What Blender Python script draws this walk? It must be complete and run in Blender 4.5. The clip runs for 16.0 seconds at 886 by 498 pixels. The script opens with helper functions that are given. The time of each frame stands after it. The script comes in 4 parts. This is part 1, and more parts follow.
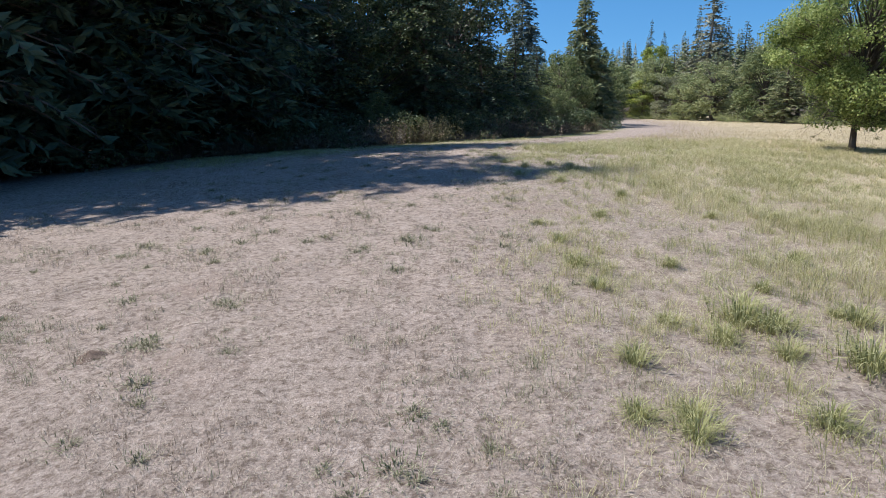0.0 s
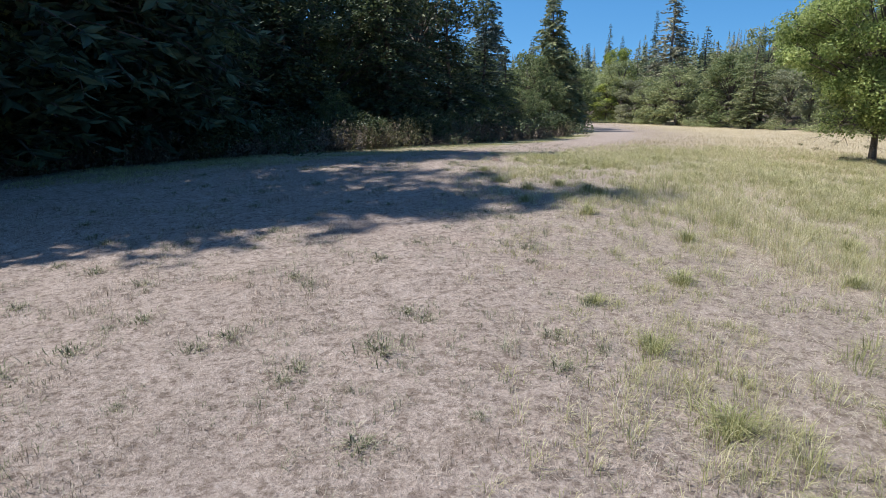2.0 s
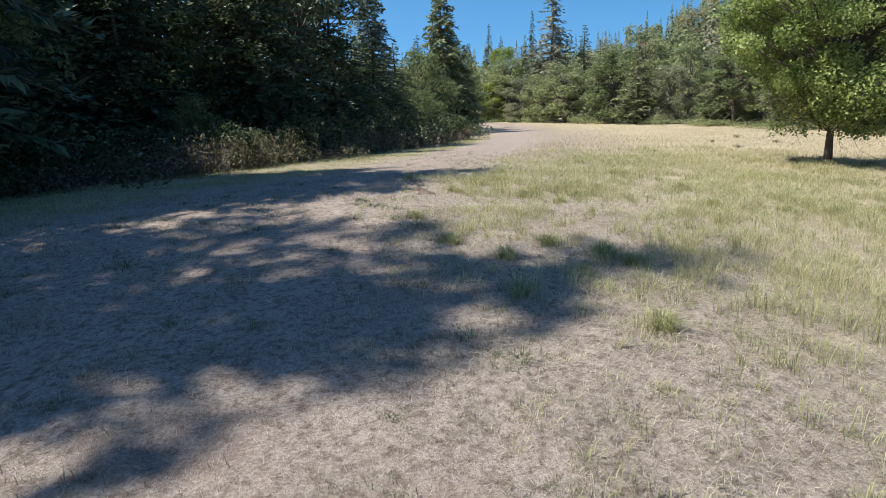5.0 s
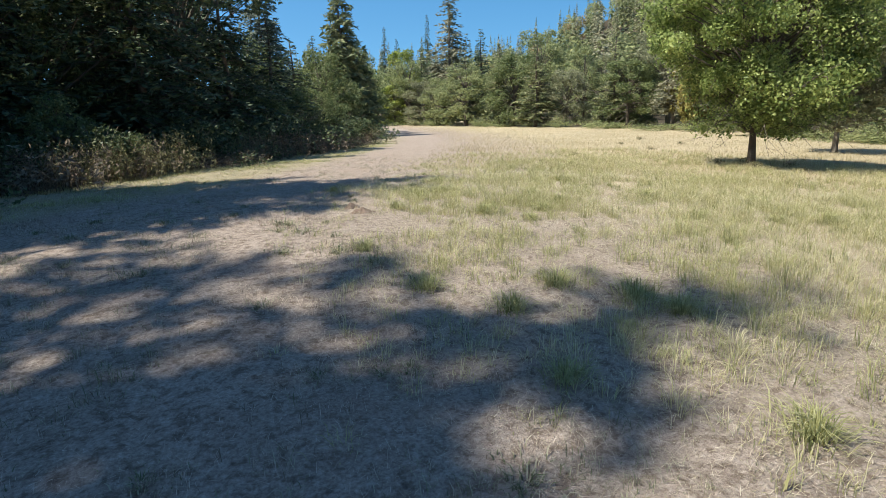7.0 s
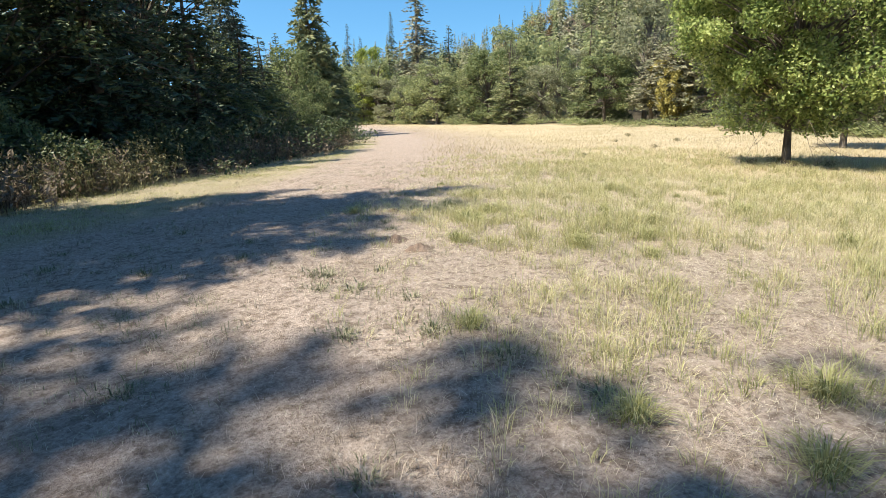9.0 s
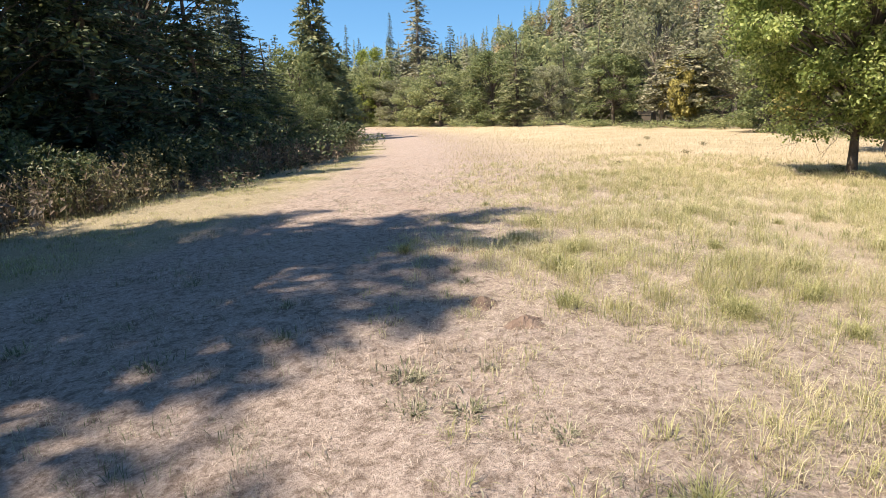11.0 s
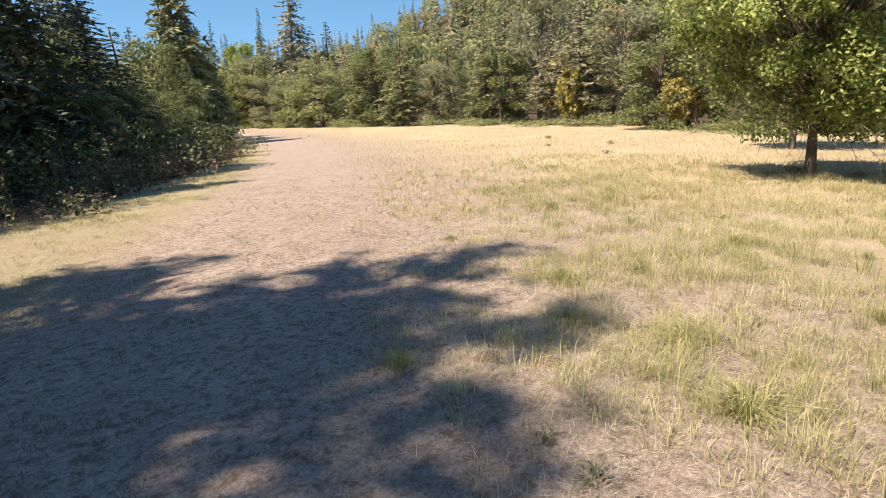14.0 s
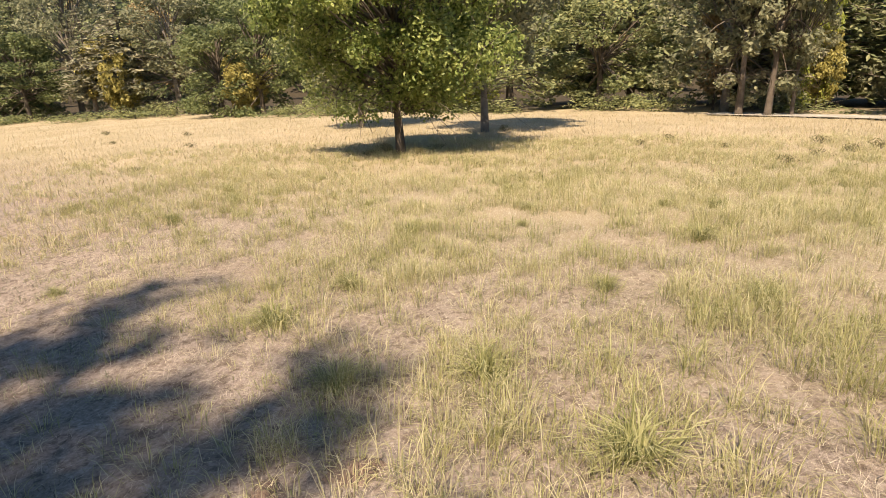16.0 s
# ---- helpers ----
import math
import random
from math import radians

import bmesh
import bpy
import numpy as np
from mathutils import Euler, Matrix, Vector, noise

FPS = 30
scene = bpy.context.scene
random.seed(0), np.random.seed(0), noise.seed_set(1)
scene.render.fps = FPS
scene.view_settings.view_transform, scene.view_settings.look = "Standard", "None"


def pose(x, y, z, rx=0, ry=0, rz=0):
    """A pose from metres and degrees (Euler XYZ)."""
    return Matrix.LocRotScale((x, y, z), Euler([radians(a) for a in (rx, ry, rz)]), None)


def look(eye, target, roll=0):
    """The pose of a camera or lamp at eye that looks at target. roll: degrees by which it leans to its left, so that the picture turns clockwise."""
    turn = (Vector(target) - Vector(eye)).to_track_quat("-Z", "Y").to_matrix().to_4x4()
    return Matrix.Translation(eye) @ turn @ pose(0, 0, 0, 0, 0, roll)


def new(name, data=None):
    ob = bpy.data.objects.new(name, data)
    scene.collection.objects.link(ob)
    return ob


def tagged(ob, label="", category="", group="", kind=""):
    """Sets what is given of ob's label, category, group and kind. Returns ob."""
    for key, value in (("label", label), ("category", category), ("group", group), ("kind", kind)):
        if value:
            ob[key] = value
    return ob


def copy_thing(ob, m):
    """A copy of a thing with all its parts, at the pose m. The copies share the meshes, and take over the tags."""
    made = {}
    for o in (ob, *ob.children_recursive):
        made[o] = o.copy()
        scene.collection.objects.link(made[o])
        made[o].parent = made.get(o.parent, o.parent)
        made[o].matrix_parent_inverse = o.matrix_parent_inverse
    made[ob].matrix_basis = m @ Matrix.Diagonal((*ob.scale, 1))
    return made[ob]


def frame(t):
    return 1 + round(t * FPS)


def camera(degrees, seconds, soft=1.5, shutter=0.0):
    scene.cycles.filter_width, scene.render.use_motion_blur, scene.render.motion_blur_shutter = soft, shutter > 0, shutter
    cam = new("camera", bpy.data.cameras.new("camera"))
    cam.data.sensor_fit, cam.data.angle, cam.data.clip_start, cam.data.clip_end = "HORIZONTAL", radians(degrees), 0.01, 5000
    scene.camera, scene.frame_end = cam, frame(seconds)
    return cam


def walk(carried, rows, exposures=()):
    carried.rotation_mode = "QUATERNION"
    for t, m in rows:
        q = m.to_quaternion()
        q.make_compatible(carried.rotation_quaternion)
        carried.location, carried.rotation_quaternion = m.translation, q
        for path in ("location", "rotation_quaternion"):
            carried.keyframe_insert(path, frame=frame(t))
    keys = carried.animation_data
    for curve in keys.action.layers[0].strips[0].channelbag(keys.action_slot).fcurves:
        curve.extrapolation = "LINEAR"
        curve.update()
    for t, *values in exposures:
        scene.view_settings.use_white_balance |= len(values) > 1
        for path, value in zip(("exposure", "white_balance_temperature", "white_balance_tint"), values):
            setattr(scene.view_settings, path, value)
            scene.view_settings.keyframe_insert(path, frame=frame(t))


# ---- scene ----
cam = camera(72.5, 16.0, soft=0.75)
PATH = [
    (0, (-0.049, 0.119, 1.585), (-0.062, 2.047, 1.053), -2.0),
    (0.5, (-0.075, 0.878, 1.593), (-0.088, 2.806, 1.061), -1.6),
    (1, (-0.193, 1.584, 1.548), (-0.174, 3.512, 1.016), -1.3),
    (1.5, (-0.211, 2.299, 1.508), (-0.144, 4.225, 0.976), -1.1),
    (2, (-0.275, 2.982, 1.475), (-0.154, 4.906, 0.943), -1.1),
    (2.5, (-0.255, 3.623, 1.459), (-0.084, 5.543, 0.927), -1.2),
    (3, (-0.195, 4.281, 1.455), (0.041, 6.195, 0.924), -1.5),
    (3.5, (-0.18, 4.883, 1.46), (0.139, 6.784, 0.926), -1.5),
    (4, (-0.181, 5.609, 1.451), (0.203, 7.497, 0.915), -1.8),
    (6.5, (-0.215, 7.81, 1.345), (0.451, 9.618, 0.809), -1.8),
    (7, (-0.229, 8.244, 1.316), (0.548, 10.007, 0.779), -1.7),
    (7.5, (-0.197, 8.842, 1.288), (0.651, 10.569, 0.745), -2.2),
    (8, (-0.213, 9.322, 1.274), (0.656, 11.038, 0.727), -2.3),
    (8.5, (-0.209, 9.802, 1.266), (0.659, 11.518, 0.718), -2.4),
    (9, (-0.363, 10.101, 1.289), (0.511, 11.814, 0.742), -2.3),
    (9.5, (-0.38, 10.574, 1.271), (0.495, 12.287, 0.726), -2.3),
    (9.7, (-0.411, 10.727, 1.316), (0.453, 12.446, 0.771), -2.7),
    (11.8, (-0.174, 12.17, 1.379), (0.749, 13.858, 0.834), -2.3),
    (12, (-0.133, 12.371, 1.384), (0.838, 14.031, 0.835), -2.3),
    (12.5, (-0.1, 12.854, 1.348), (0.945, 14.466, 0.792), -2.5),
    (13, (-0.031, 13.286, 1.318), (1.054, 14.871, 0.761), -2.6),
    (13.5, (0.093, 13.681, 1.281), (1.208, 15.245, 0.721), -2.6),
    (14, (0.229, 13.979, 1.275), (1.427, 15.478, 0.712), -2.4),
    (14.5, (0.431, 14.238, 1.246), (1.833, 15.541, 0.666), -1.7),
    (15, (0.533, 14.533, 1.25), (2.194, 15.465, 0.64), -0.7),
    (15.5, (0.694, 14.866, 1.213), (2.483, 15.495, 0.58), -1.3),
    (16, (0.705, 15.107, 1.224), (2.559, 15.484, 0.575), -1.7),
]
walk(cam, [(t, look(eye, target, roll)) for t, eye, target, roll in PATH],
     [(0, 0.78, 6200, 6), (4, 0.86, 6300, 4), (6.5, 0.98, 6750, 0), (8, 1.12, 6950, 0), (9, 1.33, 7200, 2), (9.7, 1.36, 7350, 5), (12, 1.3, 7850, 12), (14.5, 1.26, 8300, 12), (16, 1.1, 8700, 13)])

# ---- world, sun and exposure ----
SUN_AZ = math.atan2(0.12, -1.0)      # where the sun stands, from +x
SUN_EL = radians(57)
world = bpy.data.worlds.new("world")
scene.world = world
world.use_nodes = True
wn = world.node_tree.nodes
sky = wn.new("ShaderNodeTexSky")
sky.sky_type, sky.sun_disc = "NISHITA", False
sky.sun_elevation, sky.sun_rotation = SUN_EL, math.pi / 2 - SUN_AZ
sky.air_density, sky.dust_density, sky.ozone_density = 1.0, 0.6, 2.5
wn["Background"].inputs[1].default_value = 0.09
air = wn.new("ShaderNodeTexCoord")
lift = wn.new("ShaderNodeVectorMath")          # a clear dry sky, deep blue down to the hills
lift.operation = "ADD"
lift.inputs[1].default_value = (0, 0, 0.22)
deep = wn.new("ShaderNodeHueSaturation")
deep.inputs["Saturation"].default_value = 1.3
deep.inputs["Hue"].default_value = 0.497
deep.inputs["Value"].default_value = 1.12
for a, c in ((air.outputs["Generated"], lift.inputs[0]), (lift.outputs[0], sky.inputs[0]), (sky.outputs[0], deep.inputs["Color"]), (deep.outputs[0], wn["Background"].inputs[0])):
    world.node_tree.links.new(a, c)
sun = new("sun", bpy.data.lights.new("sun", "SUN"))
sun.data.energy, sun.data.angle, sun.data.color = 4.4, radians(0.53), (1.0, 0.95, 0.89)
to_sun = Vector((math.cos(SUN_EL) * math.cos(SUN_AZ), math.cos(SUN_EL) * math.sin(SUN_AZ), math.sin(SUN_EL)))
sun.matrix_world = look(to_sun * 100, (0, 0, 0))


# ---- materials ----
def mat(name, colours, scale=6.0, fine=60.0, rough=0.8, bump=0.3, vary=0.0, island=False, sheen=0.0, through_light=0.0, spread=1.0):
    """Procedural material: colours mixed by two scales of noise, with a shift per object or per island."""
    m = bpy.data.materials.new(name)
    m.use_nodes = True
    n, l = m.node_tree.nodes, m.node_tree.links
    bsdf = n["Principled BSDF"]
    co = n.new("ShaderNodeTexCoord")
    big, small = n.new("ShaderNodeTexNoise"), n.new("ShaderNodeTexNoise")
    big.inputs["Scale"].default_value, big.inputs["Detail"].default_value = scale, 4
    small.inputs["Scale"].default_value, small.inputs["Detail"].default_value = fine, 3
    for t in (big, small):
        l.new(co.outputs["Object"], t.inputs["Vector"])
    mix = n.new("ShaderNodeMath"); mix.operation = "MULTIPLY_ADD"
    l.new(small.outputs[0], mix.inputs[0]); mix.inputs[1].default_value = 0.45
    l.new(big.outputs[0], mix.inputs[2])
    value = mix.outputs[0]
    shift = -0.22
    if island or vary:
        src = n.new("ShaderNodeNewGeometry").outputs["Random Per Island"] if island else n.new("ShaderNodeObjectInfo").outputs["Random"]
        add = n.new("ShaderNodeMath"); add.operation = "MULTIPLY_ADD"
        amount = vary or 0.6
        l.new(src, add.inputs[0]); add.inputs[1].default_value = amount
        l.new(value, add.inputs[2])
        value, shift = add.outputs[0], shift - amount / 2
    off = n.new("ShaderNodeMath"); off.operation = "ADD"
    l.new(value, off.inputs[0]); off.inputs[1].default_value = shift
    ramp = n.new("ShaderNodeValToRGB")
    e = ramp.color_ramp.elements
    while len(e) < len(colours):
        e.new(0.5)
    for i, c in enumerate(colours):
        e[i].position = 0.5 + (i / max(1, len(colours) - 1) - 0.5) * 0.62 * spread
        e[i].color = (*c, 1)
    l.new(off.outputs[0], ramp.inputs[0])
    l.new(ramp.outputs[0], bsdf.inputs["Base Color"])
    bsdf.inputs["Roughness"].default_value = rough
    bsdf.inputs["Specular IOR Level"].default_value = 0.3
    if bump:
        b = n.new("ShaderNodeBump"); b.inputs["Strength"].default_value = bump; b.inputs["Distance"].default_value = 0.02
        l.new(small.outputs[0], b.inputs["Height"]); l.new(b.outputs[0], bsdf.inputs["Normal"])
    if through_light:
        tr = n.new("ShaderNodeBsdfTranslucent")
        ms = n.new("ShaderNodeMixShader"); ms.inputs[0].default_value = through_light
        l.new(ramp.outputs[0], tr.inputs[0])
        l.new(bsdf.outputs[0], ms.inputs[1]); l.new(tr.outputs[0], ms.inputs[2])
        l.new(ms.outputs[0], n["Material Output"].inputs[0])
    return m


M_BARK = mat("bark", [(0.05, 0.04, 0.03), (0.12, 0.095, 0.075), (0.2, 0.17, 0.14)], 3, 30, 0.9, 0.9)
M_BARK_PALE = mat("bark_pale", [(0.1, 0.085, 0.07), (0.18, 0.155, 0.13), (0.27, 0.24, 0.21)], 4, 40, 0.9, 0.8)
M_TWIG = mat("dead_twig", [(0.1, 0.08, 0.06), (0.2, 0.17, 0.14)], 3, 30, 0.9, 0.3)
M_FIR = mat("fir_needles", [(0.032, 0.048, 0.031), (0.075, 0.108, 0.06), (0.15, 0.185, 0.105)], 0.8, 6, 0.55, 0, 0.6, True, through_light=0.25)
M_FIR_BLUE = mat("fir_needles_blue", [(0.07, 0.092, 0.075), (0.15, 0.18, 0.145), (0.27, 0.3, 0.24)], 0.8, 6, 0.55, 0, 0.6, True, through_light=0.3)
# olive copy of the fir needles, paler and yellower with sunlight put into the colour
M_FIR_LIT = mat("fir_needles_olive_sunlit", [(0.085, 0.109, 0.056), (0.184, 0.207, 0.099), (0.317, 0.305, 0.155)], 0.8, 6, 0.6, 0, 0.5, True, through_light=0.3)
# grey needles; over the far hillside they carry haze put into the colour
M_FIR_GREY = mat("fir_needles_grey_haze", [(0.122, 0.126, 0.082), (0.245, 0.235, 0.154), (0.367, 0.337, 0.224)], 0.8, 6, 0.7, 0, 0.5, True, through_light=0.15)
M_APPLE = mat("apple_leaves", [(0.11, 0.155, 0.045), (0.25, 0.31, 0.095), (0.48, 0.52, 0.2)], 1.2, 8, 0.42, 0, 0.6, True, through_light=0.5)
M_OLIVE = mat("olive_leaves", [(0.14, 0.17, 0.085), (0.265, 0.29, 0.135), (0.42, 0.415, 0.2)], 0.8, 6, 0.6, 0, 0.45, True, through_light=0.45)
M_GREEN = mat("green_leaves", [(0.09, 0.12, 0.048), (0.17, 0.2, 0.085), (0.27, 0.295, 0.135)], 0.8, 6, 0.55, 0, 0.45, True, through_light=0.45)
M_LIME = mat("lime_leaves", [(0.135, 0.18, 0.038), (0.27, 0.315, 0.068), (0.42, 0.42, 0.105)], 0.8, 6, 0.55, 0, 0.5, True, through_light=0.3)
M_GREYLEAF = mat("grey_green_leaves", [(0.14, 0.15, 0.09), (0.255, 0.26, 0.155), (0.39, 0.375, 0.235)], 0.8, 6, 0.6, 0, 0.45, True, through_light=0.45)
M_YELLOW = mat("yellow_leaves", [(0.17, 0.15, 0.045), (0.34, 0.29, 0.09), (0.48, 0.42, 0.16)], 0.8, 6, 0.55, 0, 0.5, True, through_light=0.3)
M_RUST = mat("rust_leaves", [(0.16, 0.12, 0.06), (0.32, 0.23, 0.11), (0.44, 0.33, 0.17)], 0.8, 6, 0.6, 0, 0.5, True, through_light=0.25)
M_BRAMBLE = mat("bramble_leaves", [(0.03, 0.045, 0.02), (0.075, 0.1, 0.042), (0.16, 0.175, 0.08)], 1.5, 8, 0.45, 0, 0.6, True, through_light=0.3)
M_DRYWEED = mat("dry_weeds", [(0.065, 0.047, 0.033), (0.15, 0.112, 0.08), (0.28, 0.22, 0.16)], 1.5, 10, 0.8, 0, 0.6, True, through_light=0.2)
M_WEEDGREEN = mat("weed_green", [(0.09, 0.085, 0.04), (0.19, 0.175, 0.085), (0.31, 0.275, 0.15)], 1.5, 10, 0.7, 0, 0.6, True, through_light=0.25)
M_STRAW = mat("mown_straw", [(0.22, 0.165, 0.125), (0.4, 0.32, 0.265), (0.6, 0.5, 0.43)], 0.9, 9, 0.75, 0, 0.75, True, through_light=0.3)
M_BLADE = mat("meadow_blades", [(0.32, 0.31, 0.13), (0.48, 0.44, 0.24), (0.67, 0.6, 0.41)], 0.55, 5, 0.65, 0, 0.7, True, through_light=0.5)
M_STUBBLE = mat("stubble", [(0.13, 0.1, 0.07), (0.3, 0.235, 0.18), (0.56, 0.46, 0.38)], 1.6, 9, 0.75, 0, 0.8, True, through_light=0.3)
M_THATCH = mat("meadow_straw", [(0.26, 0.22, 0.14), (0.47, 0.4, 0.29), (0.68, 0.6, 0.48)], 0.8, 7, 0.75, 0, 0.8, True, through_light=0.35)
M_GOLD = mat("golden_blades", [(0.37, 0.31, 0.17), (0.48, 0.4, 0.26), (0.58, 0.49, 0.36)], 0.18, 2, 0.65, 0, 0.45, True, through_light=0.5)
M_BLADE_GREEN = mat("green_blades", [(0.23, 0.235, 0.1), (0.4, 0.385, 0.18), (0.57, 0.54, 0.31)], 1.5, 8, 0.55, 0, 0.6, True, through_light=0.5)
M_LAWN = mat("lawn_blades", [(0.13, 0.14, 0.08), (0.26, 0.25, 0.155), (0.46, 0.42, 0.31)], 1.3, 7, 0.7, 0, 0.8, True, through_light=0.4)
M_TRACK = mat("track_gravel", [(0.225, 0.203, 0.173), (0.338, 0.307, 0.27), (0.45, 0.42, 0.375)], 2, 40, 0.95, 0.5)
M_DIRT = mat("molehill_dirt", [(0.1, 0.065, 0.05), (0.17, 0.12, 0.095), (0.24, 0.18, 0.145)], 8, 60, 0.95, 0.8)
M_HILL = mat("hill_soil", [(0.05, 0.05, 0.03), (0.1, 0.09, 0.055), (0.17, 0.145, 0.1)], 0.03, 0.4, 0.95, 0.3)


# ---- lie of the land ----
def smooth(a, b, x):
    t = np.clip((x - a) / (b - a), 0, 1)
    return t * t * (3 - 2 * t)


def land(x, y):
    """Height of the ground: a low crest under the path, falling away over the meadow, and the wooded hill behind it."""
    x, y = np.asarray(x, float), np.asarray(y, float)
    xx = np.where(x > 0, x, 0.35 * x)
    dy = np.maximum(0, y - 12.5)
    q = np.sqrt(xx * xx + dy * dy + 12) - math.sqrt(12)
    h = -0.085 * q / (1 + q / 150)
    h = h + 0.11 * np.exp(-((x - 1.2) ** 2 + (y - 13.2) ** 2) / 22)
    az = np.degrees(np.arctan2(x, y - 12))           # 0 ahead along +y, 90 to +x
    r = np.hypot(x, y - 12)
    top = np.interp(az, [-180, -40, 5, 15, 24, 30, 36, 45, 70, 110, 140, 180], [3, 3, 4, 8, 10, 15, 25, 46, 58, 50, 10, 3])
    near = np.interp(az, [-180, 5, 40, 70, 110, 180], [150, 150, 95, 62, 60, 100])
    h = h + top * smooth(0, 1, (r - near) / 190)
    return h + 0.6 * np.sin(x * 0.11 + 1) * np.sin(y * 0.083) * smooth(60, 130, r)


def lay(x, y):
    return float(land(x, y)) + bump_at(x, y)


def bump_at(x, y):
    return 0.025 * noise.noise((x * 0.9, y * 0.9, 0.3)) + 0.02 * noise.noise((x * 3.1, y * 3.1, 1.3)) + 0.012 * noise.noise((x * 8.5, y * 8.5, 2.3))


# edges of the mown path along y; on the left of its first stretch the mown ground runs on to the wood
PATH_Y = [-15, 0, 3, 6.5, 9, 12, 14.5, 16.5, 18.7, 23, 28.7, 37.6, 50, 68, 84]
PATH_RIGHT = [0.1, 0.2, 0.5, 0.8, 0.9, 0.9, 1.1, 2.2, 3.7, 6.1, 9.0, 13.3, 18.3, 22.2, 25.0]
PATH_LEFT = [-2.8, -2.6, -2.9, -3.4, -3.5, -3.2, -2.5, -1.4, 0.6, 3.0, 6.1, 10.5, 15.4, 18.8, 20.5]


def path_x(y):
    return (np.interp(y, PATH_Y, PATH_RIGHT) + np.interp(y, PATH_Y, PATH_LEFT)) / 2


def path_half(y):
    return (np.interp(y, PATH_Y, PATH_RIGHT) - np.interp(y, PATH_Y, PATH_LEFT)) / 2


def off_path(x, y):
    """Metres outside the mown path, below zero on it."""
    return np.abs(x - path_x(y)) - path_half(y)


# ---- mesh helpers ----
def to_mesh(name, verts, faces, material):
    me = bpy.data.meshes.new(name)
    me.from_pydata(np.asarray(verts).tolist(), [], np.asarray(faces).tolist() if not isinstance(faces, list) else faces)
    me.materials.append(material)
    me.update()
    return me


def part(name, data, parent, label=""):
    ob = new(name, data)
    ob.parent = parent
    if label:
        tagged(ob, label)
    return ob


def soft(me):
    me.polygons.foreach_set("use_smooth", [True] * len(me.polygons))
    return me


def join(pieces):
    """Joins (verts, faces) pairs of the same face size."""
    vs, fs, at = [], [], 0
    for v, f in pieces:
        vs.append(v); fs.append(np.asarray(f) + at); at += len(v)
    return np.concatenate(vs), np.concatenate(fs)


def tube(points, radii, n=6):
    points = np.asarray(points, float)
    rings = []
    for i, p in enumerate(points):
        d = points[min(i + 1, len(points) - 1)] - points[max(i - 1, 0)]
        d = d / (np.linalg.norm(d) + 1e-9)
        a = np.cross(d, (0.31, 0.95, 0.11)); a /= np.linalg.norm(a) + 1e-9
        b = np.cross(d, a)
        ang = np.linspace(0, 2 * math.pi, n, endpoint=False)
        rings.append(p + radii[i] * (np.cos(ang)[:, None] * a + np.sin(ang)[:, None] * b))
    v = np.concatenate(rings)
    k = np.arange(n)
    f = np.concatenate([np.stack([i * n + k, i * n + (k + 1) % n, (i + 1) * n + (k + 1) % n, (i + 1) * n + k], 1) for i in range(len(points) - 1)])
    return v, f


def diamonds(p, along, across):
    """Leaf-shaped four-cornered faces at p, from their long and short half axes, slightly folded."""
    n = len(p)
    up = np.cross(along, across)
    up = up / (np.linalg.norm(up, axis=1, keepdims=True) + 1e-9) * np.linalg.norm(across, axis=1, keepdims=True) * 0.35
    v = np.stack([p - along, p + across - 0.1 * along + up, p + along, p - across - 0.1 * along + up], 1).reshape(-1, 3)
    return v, np.arange(4 * n).reshape(n, 4)


def unit(v):
    return v / (np.linalg.norm(v, axis=-1, keepdims=True) + 1e-9)


def leaves(p, size, rng, tilt=0.6, aspect=0.55, outward=None, rise=0.8):
    n = len(p)
    normal = rng.normal(size=(n, 3)) * tilt + (0, 0, rise)
    if outward is not None:
        normal = normal + outward * 0.9
    normal = unit(normal)
    along = unit(np.cross(normal, rng.normal(size=(n, 3))))
    across = np.cross(normal, along)
    s = size * rng.uniform(0.6, 1.3, (n, 1))
    return diamonds(p, along * s, across * s * aspect)


